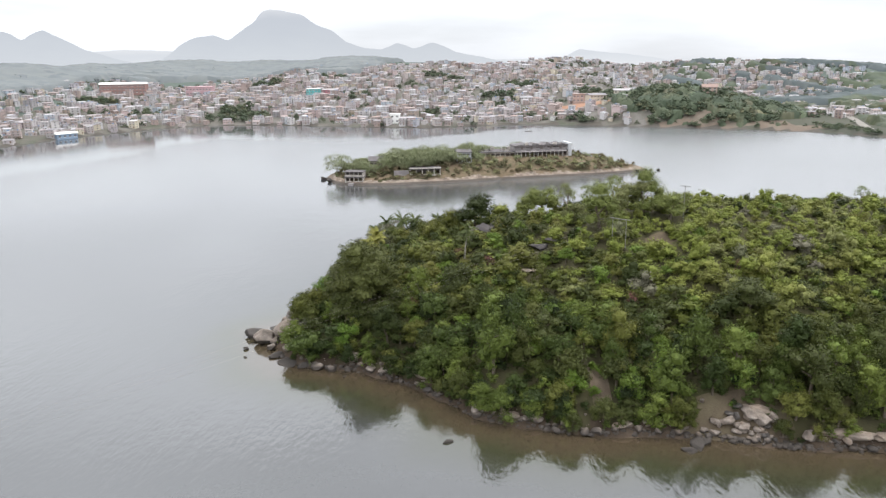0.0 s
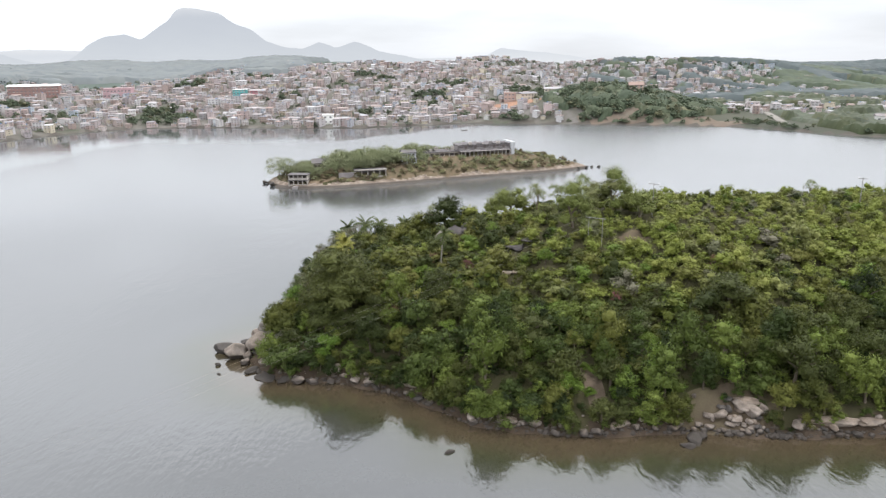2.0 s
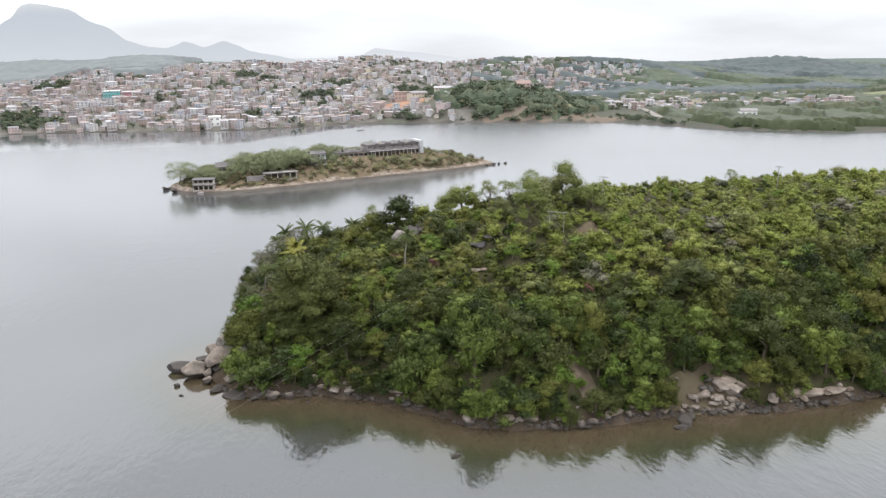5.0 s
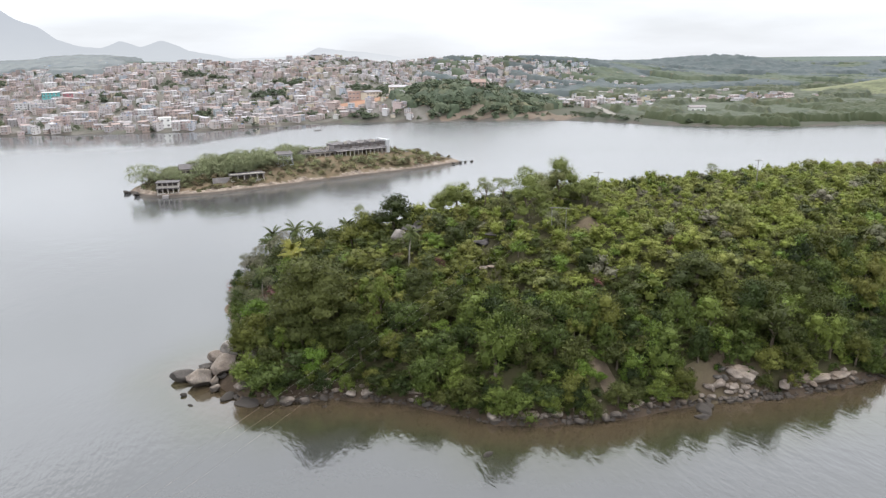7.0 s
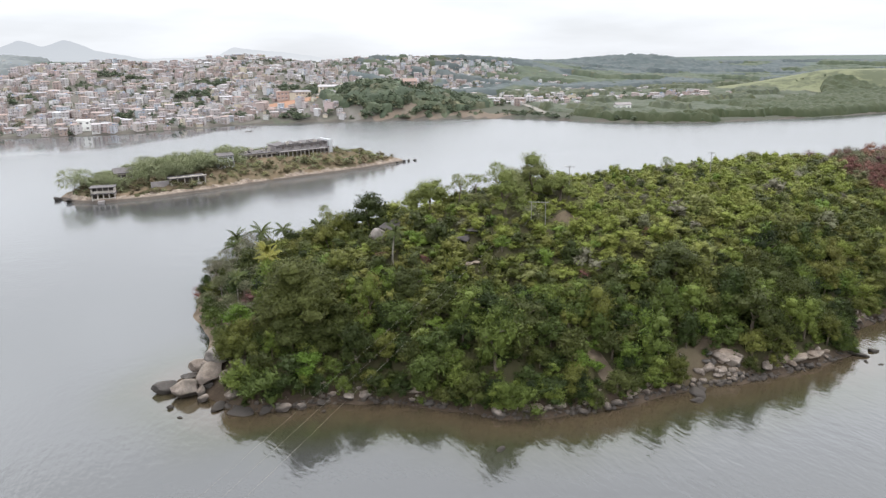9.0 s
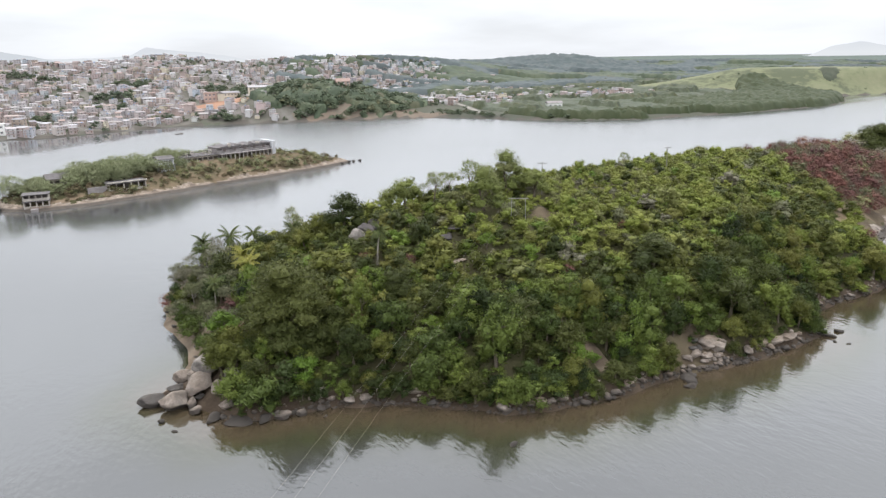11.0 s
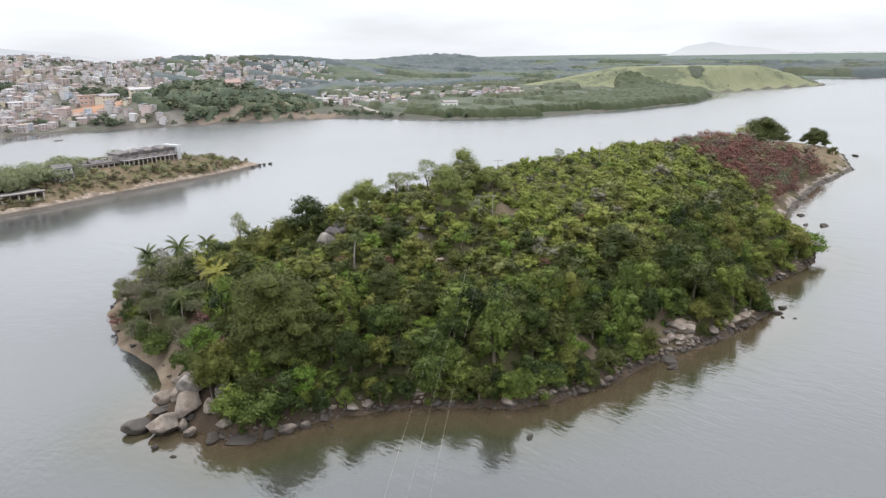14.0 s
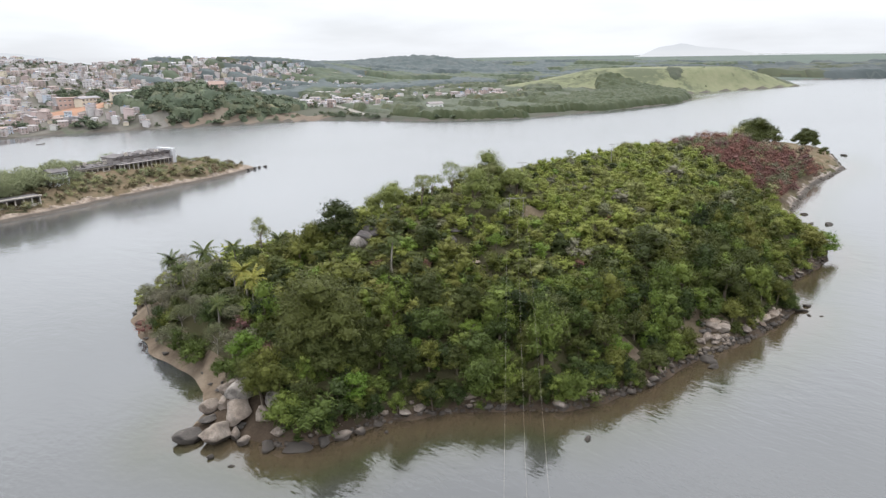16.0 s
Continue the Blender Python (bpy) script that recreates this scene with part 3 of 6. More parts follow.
def isle_ground_index(mid):
    d, x, y, z = edge_distance(mid[:, 0], mid[:, 1], ISLE), mid[:, 0], mid[:, 1], mid[:, 2]
    index = np.zeros(len(mid), int)  # soil
    index[(d < 2.2 + 1.2 * waves(x, y, 8, 31)) & (x < 130)] = 1  # mud
    index[(x < -25) & (y <= 126) & (d < 7)] = 1
    index[(x < -14) & (y > 126) & (d < 4.4 + 0.8 * waves(x, y, 9, 23))] = 2  # sand
    index[np.hypot((x - 21.2) / 1.5, (y - 93.2) / 3.2) < 1] = 2  # a small slip
    index[np.hypot((x - 39.0) / 7.5, (y - 87.4) / 4.0) < 1] = 4  # earth of the fallen bank
    index[np.hypot((x - 38.0) / 2.6, (y - 124.0) / 1.9) < 1] = 4  # a bare clearing by the pole frame
    index[(x > 214) & (d > 3)] = 3  # dry grass
    index[(x > 138 + 0.6 * (y - 120)) & (x <= 214) & (d > 2)] = 4  # scorched
    index[(x > 130) & (d < 2.4 + 1.5 * waves(x, y, 11, 8))] = 5
    index[(x > 108) & (x < 170) & (y < 128 + 0.1 * (x - 120)) & (d > 3) & (waves(x, y, 16, 77) > -0.1)] = 3
    return index


iv, iq, imid = grid_mesh("island", np.arange(-52, 300, 0.9), np.arange(72, 202, 0.9), isle_height, lambda m, top: top > -2.8)
island = link_mesh("island_ground", mesh_of("island_ground", iv, iq, index=isle_ground_index(imid), flat=False), [SOIL, MUD, SAND, DRY, SCORCHED, ROCK])
tagged(island, "wooded hilly island with muddy granite shore in a bay", "island", kind="structure")


def ruin_ground_index(mid):
    d = edge_distance(mid[:, 0], mid[:, 1], RUIN) + 0.9 * waves(mid[:, 0], mid[:, 1], 10, 41)
    index = np.zeros(len(mid), int)
    rim = (d < 2.6 + 1.4 * waves(mid[:, 0], mid[:, 1], 23, 52)) | (mid[:, 2] < 1.5 + 0.7 * waves(mid[:, 0], mid[:, 1], 17, 12))
    index[rim] = 1
    index[~rim & (mid[:, 0] < -10) & (waves(mid[:, 0], mid[:, 1], 14, 9) > 0)] = 2
    return index


rv, rq, rmid = grid_mesh("ruin_island", np.arange(-66, 100, 0.9), np.arange(276, 352, 0.9), ruin_height, lambda m, top: top > -2.8)
ruin_isle = link_mesh("ruin_island_ground", mesh_of("ruin_island_ground", rv, rq, index=ruin_ground_index(rmid), flat=False), [DRY, ROCK_SHORE, SOIL])
tagged(ruin_isle, "low dry island with yellow grass and a pale granite rim", "island", kind="structure")


def main_index(mid):
    x, y, z = mid.T
    d = edge_distance(x, y, SHORE)
    index = np.ones(len(mid), int)  # meadow
    index[(x < 190 + 30 * waves(x, y, 120, 51)) & (d < 520) & (x > -420)] = 0
    index[(y > 700) & (x > 100) & (x < 560) & (waves(x, y, 90, 15) > 0.0) & (d < 650)] = 0
    index[((x < -330) | (d > 430) | (d > 260) & (x < -120)) & (d > 25)] = 5
    index[x > 940] = 5
    hill = bump_at(x, y, 735, 470, 135, 56, -0.66)
    index[(hill > 0.11 + 0.03 * waves(x, y, 40, 19))] = 2
    clay = np.hypot((x - 117) / 24, (y - 622) / 22) + 0.25 * waves(x, y, 20, 6)
    index[clay < 1] = 6
    index[(d > 2) & (d < 24) & (x > 150) & (x < 262) & (waves(x, y, 30, 61) > -0.35)] = 3
    index[(d < 1.5) & (d > -6)] = 4
    return index


mx = graded([(-4300, -1000, 150), (-1000, -420, 40), (-420, 620, 8), (620, 900, 8), (900, 1200, 14), (1200, 2000, 50), (2000, 4300, 150)])
my = graded([(-900, 200, 80), (200, 340, 20), (340, 760, 8), (760, 1300, 16), (1300, 2200, 60), (2200, 4300, 200)])
mv, mq, mmid = grid_mesh("mainland", mx, my, main_height, lambda m, top: top > -3.9)
mainland = link_mesh("mainland_ground", mesh_of("mainland_ground", mv, mq, index=main_index(mmid), flat=False), [TOWN_SOIL, MEADOW, PASTURE, CLAY, SHORE_SAND, WOODLAND, RED_CLAY])
tagged(mainland, "hilly mainland shore with town slopes, meadows and bare clay", "ground", kind="structure")


def ridge(name, mat, far, profile, seed, rough, label):
    """Far hills round the bay: az and elevation of the crest in degrees, filled with small knolls."""
    rng = np.random.default_rng(seed)
    az = np.arange(profile[0][0], profile[-1][0] + 0.01, 0.12)
    el = np.interp(az, [p[0] for p in profile], [p[1] for p in profile])
    el = np.convolve(np.pad(el, 2, "edge"), [0.1, 0.22, 0.36, 0.22, 0.1], "valid")
    el = el + rough * sum(np.sin(az * k + rng.uniform(0, 6)) / k**0.6 for k in (3.1, 7.3, 13.7, 29.1))
    top = 49 + far * np.tan(np.radians(el))
    verts = []
    for a, h in zip(np.radians(az), top):
        for k, (out, up) in enumerate(((0, -60), (120, h * 0.55), (300, h), (600, -60))):
            verts.append((-35 + (far + out - 300) * math.sin(a), 20 + (far + out - 300) * math.cos(a), up))
    n = np.arange(len(verts)).reshape(-1, 4)
    quads = np.concatenate([np.stack([n[:-1, k], n[1:, k], n[1:, k + 1], n[:-1, k + 1]], -1) for k in range(3)])
    return tagged(link_mesh(name, mesh_of(name, verts, quads, flat=False), mat), label, "hills", kind="structure")


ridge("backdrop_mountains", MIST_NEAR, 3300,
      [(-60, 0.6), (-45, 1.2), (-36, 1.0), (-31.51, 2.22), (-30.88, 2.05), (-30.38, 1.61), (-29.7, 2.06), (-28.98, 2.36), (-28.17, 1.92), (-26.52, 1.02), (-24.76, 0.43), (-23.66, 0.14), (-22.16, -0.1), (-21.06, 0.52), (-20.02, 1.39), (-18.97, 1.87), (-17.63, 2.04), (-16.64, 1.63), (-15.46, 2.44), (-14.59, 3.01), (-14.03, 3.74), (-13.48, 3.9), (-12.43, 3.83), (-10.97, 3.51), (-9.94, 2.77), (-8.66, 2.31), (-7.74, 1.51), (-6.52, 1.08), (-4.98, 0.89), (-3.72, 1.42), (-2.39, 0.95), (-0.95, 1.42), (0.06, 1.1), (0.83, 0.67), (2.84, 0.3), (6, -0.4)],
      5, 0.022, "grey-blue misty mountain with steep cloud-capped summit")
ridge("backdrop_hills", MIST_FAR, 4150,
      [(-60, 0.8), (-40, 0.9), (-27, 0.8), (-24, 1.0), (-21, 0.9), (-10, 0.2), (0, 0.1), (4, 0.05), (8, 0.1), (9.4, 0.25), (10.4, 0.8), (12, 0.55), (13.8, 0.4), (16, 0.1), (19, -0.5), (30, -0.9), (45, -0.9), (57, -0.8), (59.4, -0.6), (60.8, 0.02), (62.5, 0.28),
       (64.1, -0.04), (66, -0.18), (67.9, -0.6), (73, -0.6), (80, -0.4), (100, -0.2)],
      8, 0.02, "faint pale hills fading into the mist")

# ---- plants ----
def leaf_cards(rng, centres, normals, size, spread=0.7, slim=0.6, droop=0.25, lift=0.22, stir=0.4):
    """Small pointed leaf sprays whose tips reach outwards and hang a little."""
    n = len(centres)
    t = 0.6 * normals + spread * rng.normal(size=(n, 3)) - np.array([0, 0, droop])
    t /= np.linalg.norm(t, axis=1)[:, None] + 1e-9
    up = 0.95 * normals + np.array([0, 0, lift]) + stir * rng.normal(size=(n, 3))
    s = np.cross(up, t)
    s /= np.linalg.norm(s, axis=1)[:, None] + 1e-9
    k = (size * rng.uniform(0.5, 1.6, n))[:, None]
    v = np.stack([centres + t * k * 1.3, centres - t * k * 0.7 + s * k * slim, centres - t * k * 0.7 - s * k * slim], 1).reshape(-1, 3)
    return v, np.zeros((0, 4), int), np.arange(3 * n).reshape(-1, 3)


def crown(rng, radius, height, base, lobes=8, leaves=420, leaf=0.36, core=1, gappy=0.0, slim=0.4, core_size=0.7, tuft=4, droop=0.25, hue_span=0.10, lift=0.22, stir=0.4):
    """A crown of uneven lobes set with tufts of leaves at their twig ends: verts, quads, tris, tones."""
    pieces, share, tones = [], [], []
    wide, turn = rng.uniform(0.72, 1.0), rng.uniform(0, 3.14)
    for n in range(lobes):
        a = 2.4 * n + rng.uniform(-0.9, 0.9)
        k = math.sqrt((n + 0.3) / lobes) * rng.uniform(0.8, 1.1)
        r = radius * rng.uniform(0.20, 0.46) * (1.15 - 0.35 * k)
        u, v = radius * 0.80 * k * math.cos(a), radius * 0.80 * k * wide * math.sin(a)
        up = base + height * (0.28 + 0.46 * (1 - min(k, 1) ** 1.6)) + rng.uniform(-0.24, 0.27) * height
        c = np.array([u * math.cos(turn) - v * math.sin(turn), u * math.sin(turn) + v * math.cos(turn), up])
        share.append((c, r))
    centres, radii = np.array([c for c, _ in share]), np.array([r for _, r in share])
    tall = min(max(height / (2.2 * radius), 0.5), 1.5)
    squash = np.array([1, 1, tall])
    twigs = leaves // tuft + 1
    pick = rng.choice(lobes, size=twigs * 4, p=radii**2 / (radii**2).sum())
    d = rng.normal(size=(twigs * 4, 3))
    d[:, 2] = np.where(d[:, 2] < -0.35, -d[:, 2], d[:, 2])
    d /= np.linalg.norm(d, axis=1)[:, None]
    p = centres[pick] + d * squash * (radii[pick] * (0.72 + 0.62 * rng.random(twigs * 4) ** 1.6))[:, None]
    buried = ((np.linalg.norm((p[:, None] - centres[None]) / squash, axis=2) < 0.78 * radii) & (np.arange(lobes)[None] != pick[:, None])).any(1)
    p, d, pick = p[~buried][:twigs], d[~buried][:twigs], pick[~buried][:twigs]
    hue = rng.uniform(0, hue_span, lobes)
    tones.append(np.repeat(hue[pick] + rng.uniform(-0.02, 0.02, len(pick)), 3 * tuft))
    p, d = np.repeat(p, tuft, 0), np.repeat(d, tuft, 0)
    p = p + rng.normal(size=p.shape) * leaf * 1.2
    pieces.append(leaf_cards(rng, p, d, leaf, 0.55 + gappy, slim, droop, lift, stir))
    if core:
        v, t = BALL[core]
        for c, r, h in zip(centres, radii, hue):
            tones.append(np.full(len(v), h))
            lump = 1 + 0.14 * rng.normal(size=(len(v), 1))
            pieces.append((c + v * lump * r * core_size * squash, np.zeros((0, 4), int), t))
    return (*stack(pieces), np.concatenate(tones))


def trunk_mesh(rng, name, height, thick, radius, limbs=4):
    bend = rng.uniform(-0.12, 0.12, 2) * height
    pts = [(0, 0, -0.5), (bend[0] * 0.3, bend[1] * 0.3, height * 0.35), (bend[0], bend[1], height * 0.7)]
    pieces = [(*tube(pts, [thick, thick * 0.75, thick * 0.5], 6), [])]
    for n in range(limbs):
        a = 6.28 * n / limbs + rng.uniform(-0.5, 0.5)
        z0 = height * rng.uniform(0.35, 0.68)
        reach = radius * rng.uniform(0.4, 0.7)
        p0 = (bend[0] * z0 / height, bend[1] * z0 / height, z0)
        p1 = (p0[0] + 0.5 * reach * math.cos(a), p0[1] + 0.5 * reach * math.sin(a), z0 + 0.18 * height)
        p2 = (p0[0] + reach * math.cos(a), p0[1] + reach * math.sin(a), min(z0 + 0.3 * height, height * 0.92))
        pieces.append((*tube([p0, p1, p2], [thick * 0.45, thick * 0.3, thick * 0.12], 5), []))
    v, q, t = stack(pieces)
    return mesh_of(name, v, q, t, flat=False)


class Kind:
    """A kind of plant: crown meshes in a few shapes, and a trunk for each."""

    def __init__(self, seed, shapes, mat, bark=BARK, trunk=0.22, limbs=4, **shape):
        self.mat, self.bark, self.made, self.raw = mat, bark, [], []
        for n in range(shapes):
            rng = np.random.default_rng(seed * 100 + n)
            s = dict(shape)
            s["radius"] *= rng.uniform(0.84, 1.16)
            s["height"] *= rng.uniform(0.82, 1.25)
            v, q, t, tone = crown(rng, **s)
            self.raw.append((v, q, t, tone))
            full = s["base"] + s["height"]
            self.made.append((mesh_of("crown", v, q, t, tone), trunk_mesh(rng, "trunk", full * 0.8, trunk, s["radius"], limbs)))

    def plant(self, name, x, y, z, size, turn, which, label, category="tree", group="", stretch=1.0):
        top = new(name)
        top.matrix_basis = pose(x, y, z, 0, 0, turn) @ Matrix.Diagonal((size, size, size * stretch, 1))
        crown_mesh, trunk = self.made[which % len(self.made)]
        link_mesh("trunk", trunk, self.bark, top)
        link_mesh("crown", crown_mesh, self.mat, top)
        return tagged(top, label, category, group)


SHRUB = Kind(1, 9, LEAF, radius=2.6, height=4.2, base=-0.2, lobes=15, leaves=1650, leaf=0.15, slim=0.36)
LUSH = Kind(13, 12, LEAF_LOW, radius=2.7, height=4.4, base=-0.2, lobes=15, leaves=1750, leaf=0.165, slim=0.38)
DARK_SHRUB = Kind(16, 5, LEAF_DARK, radius=2.5, height=4.3, base=-0.2, lobes=15, leaves=1700, leaf=0.16, slim=0.38)
SMALL = Kind(12, 12, LEAF, radius=1.75, height=2.7, base=-0.3, lobes=9, leaves=540, leaf=0.14, slim=0.42, core_size=0.84, lift=0.8, stir=0.25, hue_span=0.06)
TREE = Kind(2, 5, LEAF, radius=3.2, height=5.6, base=0.8, lobes=16, leaves=2700, leaf=0.16, slim=0.36, trunk=0.26)
LIGHT_TREE = Kind(15, 5, LEAF_CREST, radius=3.2, height=5.6, base=0.6, lobes=15, leaves=3600, leaf=0.14, slim=0.28, gappy=0.1, trunk=0.22, lift=0.6, stir=0.3)
DARK_TREE = Kind(3, 2, LEAF_DARK, radius=4.4, height=6.6, base=1.0, lobes=22, leaves=5200, leaf=0.17, core=2, trunk=0.4)
MANGO = Kind(4, 1, LEAF_DARK, radius=7.4, height=9.5, base=0.8, lobes=46, leaves=14000, leaf=0.19, core=2, core_size=0.74, trunk=0.6, limbs=6, droop=0.5)
FRESH = Kind(5, 4, LEAF_FRESH, radius=2.6, height=3.8, base=0.5, lobes=10, leaves=2200, leaf=0.16, slim=0.42)
GREY = Kind(6, 3, LEAF_GREY, bark=BARK_PALE, radius=3.0, height=4.2, base=1.2, lobes=11, leaves=2300, leaf=0.13, slim=0.27, core=0, gappy=0.4, trunk=0.14, limbs=8)
BURNT = Kind(7, 6, LEAF_BURNT, radius=2.9, height=5.0, base=0.0, lobes=12, leaves=860, leaf=0.24, gappy=0.5, slim=0.14, core_size=0.5, droop=-0.1, tuft=2)
AIRY = Kind(8, 3, LEAF_CREST, radius=3.0, height=6.0, base=2.4, lobes=9, leaves=1900, leaf=0.15, slim=0.26, core=0, gappy=0.4, trunk=0.18, limbs=6)
PALE_TREE = Kind(9, 6, LEAF_PALE, radius=4.9, height=3.9, base=0.8, lobes=17, leaves=1600, leaf=0.20, slim=0.34, gappy=0.3, core=0, trunk=0.13, lift=0.6)
FAR_TREE = Kind(10, 5, LEAF_FAR, radius=4.6, height=6.0, base=0.5, lobes=7, leaves=126, leaf=0.40, slim=0.8, core=1, core_size=0.92, gappy=-0.2)
FILL = Kind(14, 7, LEAF_LOW, radius=2.7, height=3.6, base=-0.5, lobes=10, leaves=450, leaf=0.21, slim=0.38)
OLIVE_BUSH = Kind(17, 6, LEAF_OLIVE, radius=2.6, height=2.7, base=-0.4, lobes=9, leaves=520, leaf=0.2, slim=0.32, core_size=0.5, lift=0.8, stir=0.25)
WOOD = Kind(11, 3, LEAF_FAR, radius=6.0, height=7.0, base=0.0, lobes=3, leaves=24, leaf=1.3, core=1, core_size=0.95)


def thicket(name, kind, spots, mats, label, category):
    """Many plants joined in one mesh; spots: x, y, z, size, turn, shape, tone, material."""
    vs, qs, ts, tones, qi, ti, n = [], [], [], [], [], [], 0
    for x, y, z, size, turn, which, tone, slot in spots:
        v, q, t, hue = kind.raw[which % len(kind.raw)]
        c, s = math.cos(turn) * size, math.sin(turn) * size
        vs.append(np.stack([x + v[:, 0] * c - v[:, 1] * s, y + v[:, 0] * s + v[:, 1] * c, z + v[:, 2] * size * (0.70 + 0.45 * ((which * 0.37 + tone * 7.3) % 1))], -1))
        qs.append(q + n)
        ts.append(t + n)
        tones.append(tone + hue)
        qi.append(np.full(len(q), slot))
        ti.append(np.full(len(t), slot))
        n += len(v)
    mesh = mesh_of(name, np.concatenate(vs), np.concatenate(qs), np.concatenate(ts), np.concatenate(tones), np.concatenate(qi + ti))
    return tagged(link_mesh(name, mesh, mats), label, category, kind="stuff")


def height_at(fn, x, y):
    return float(fn(np.array([float(x)]), np.array([float(y)]))[0])


# special trees of the island, by place; the thicket keeps clear of them
TAKEN = []


def special(kind, name, x, y, size, label, category="tree", which=0, stretch=1.0, turn=0.0, clear=0.8, group="", fn=isle_height, sink=0.15):
    TAKEN.append((x, y, clear * size * 3))
    return kind.plant(name, x, y, height_at(fn, x, y) - sink, size, turn, which, label, category, group, stretch)


special(MANGO, "mango_tree", -15.4, 121.2, 1.0, "broad dark green mango tree with dense domed crown", clear=1.6, sink=0.3)
special(TREE, "domed_tree", 5.0, 144.8, 1.5, "dense green domed tree on the island crest", which=1, stretch=0.85)
for x, y, s, n in ((-18.6, 116.6, 0.78, 0), (-13.6, 115.2, 0.72, 1), (-20.6, 119.8, 0.66, 1), (-9.8, 117.4, 0.62, 0)):
    special(DARK_TREE, "vine_hung_tree", x, y, s, "dark vine-hung tree under the broad mango crown", which=n, turn=80 * x, stretch=1.05, sink=1.2, clear=0.5)
special(DARK_TREE, "dome_tree", -2.5, 150.5, 0.8, "dark green domed tree on the island crest", which=1, turn=70)
for n, (x, y, s) in enumerate([(0.8, 146.4, 0.95), (-5.5, 148.2, 0.95), (-8.5, 154.5, 0.95), (-12.2, 158.5, 0.85), (-3.6, 144.2, 0.8), (-10.5, 147.5, 0.8)]):
    special(TREE, "ridge_tree", x, y, s, "leafy green tree along the island's lower ridge", which=n, stretch=0.95, turn=64 * n, clear=0.55, group="ridge trees")
special(DARK_TREE, "dome_tree", 12, 128.5, 0.62, "dark bushy tree on the island slope", which=1, turn=160)
special(DARK_TREE, "dome_tree", 46, 103.5, 0.98, "dark flat-topped tree on the island slope", turn=40, stretch=0.72)
special(DARK_TREE, "dome_tree", 1.0, 116, 0.85, "dark vine-hung tree on the island slope", which=1, turn=220, stretch=1.1)
special(MANGO, "dome_tree", 242, 161, 1.35, "broad dark green tree at the island's far end", turn=10, stretch=0.82, sink=0.4)
special(DARK_TREE, "dome_tree", 230, 167, 1.6, "broad dark green tree at the island's far end", which=1, turn=95, stretch=0.8, sink=3.0)
special(MANGO, "dome_tree", 258, 147, 0.80, "dark green round tree on a dry grassy point", turn=200, stretch=0.85, sink=0.5)
special(FRESH, "point_tree", 271, 146.5, 0.8, "small leafy tree at the tip of the dry point", which=2, turn=30, stretch=0.9)
special(SHRUB, "point_bush", 252, 137, 0.9, "dark green bush on the dry grassy bank", "shrub", which=1)
special(TREE, "shore_tree", 99, 91, 1.2, "green tree leaning over the water", turn=20, stretch=0.8)
special(FRESH, "leaning_tree", 106.8, 91.3, 1.55, "broad fresh green tree overhanging the water", which=1, turn=70, stretch=0.8, sink=0.8)
special(LIGHT_TREE, "crest_tree", 19, 145.4, 1.35, "tall mid-green leafy tree on the island crest", which=4, stretch=0.86, turn=30, group="crest trees")
special(LIGHT_TREE, "crest_tree", 28.2, 130.4, 1.5, "wide light green round tree on the island crest", which=1, stretch=0.72, turn=15, group="crest trees")
for n, (x, y, s, k) in enumerate([(41.7, 131.9, 1.4, 0.80), (38.1, 136, 1.42, 0.72), (35.0, 138.2, 1.15, 0.75), (15.5, 147.5, 0.8, 1.0), (45.2, 136.5, 0.72, 0.9), (24.5, 136, 0.85, 0.8), (32.5, 133.5, 0.8, 0.8)]):
    special(LIGHT_TREE, "crest_tree", x, y, s * 1.06, "olive green leafy tree on the island crest", which=n, stretch=k, turn=50 * n, group="crest trees")
for n, (x, y, s, k) in enumerate([(33.6, 142.3, 1.2, 0.85), (23.6, 141.5, 1.0, 0.9), (29, 144, 0.95, 0.85), (10.5, 151, 0.7, 0.95), (-6, 158, 0.8, 1.0)]):
    special(AIRY, "sparse_tree", x, y, s, "thin sparse pale tree on the island crest", which=n, stretch=k, turn=50 * n, group="crest trees", clear=0.5)
special(AIRY, "bare_tree", 5.0, 173, 1.1, "thin sparse tree behind the palms", which=1, stretch=1.1)
special(AIRY, "umbrella_tree", 89.3, 151.6, 0.66, "small flat-topped tree alone on the crest", which=0, stretch=0.8)
for n, (x, y, s) in enumerate([(-24, 129.5, 1.1), (-18, 111.3, 0.9), (17.2, 91.9, 0.85), (19, 106, 0.7), (20, 118.5, 0.6), (2, 108, 0.65), (-6, 111.5, 0.6), (31, 98, 0.7), (12, 99, 0.55), (43, 97, 0.7), (55, 94, 0.6), (-20, 133, 0.7), (25.6, 93.0, 0.6), (62, 104, 0.6), (74, 100, 0.6),
                               (8, 131, 0.7), (13, 133.5, 0.6), (36, 113, 0.5), (45, 124, 0.55), (67, 112, 0.5)]):
    special(FRESH, "fresh_green_tree", x, y, s, "bright green young tree on the island slope", which=n, turn=40 * n)
for n, (x, y, s) in enumerate([(-20.5, 147, 1.0), (-23, 153, 0.9), (-24, 138.5, 0.85), (-17, 145.5, 0.9), (-22.5, 163, 0.95), (-14, 150, 0.8), (-19.5, 157, 0.9)]):
    special(GREY, "dry_tree", x, y, s, "half-dry grey-brown tree with pale branches", which=n, turn=60 * n, group="dry trees")
for n, (x, y, s) in enumerate([(-6.5, 116.5, 0.6), (-21.5, 127, 0.55), (7, 123, 0.5), (48, 113, 0.4), (29, 107, 0.45), (-7.5, 124.5, 0.65), (1.5, 129, 0.5)]):
    special(BURNT, "withered_shrub", x, y, s, "withered red-brown shrub among green trees", "shrub", which=n, turn=70 * n, clear=0.5)
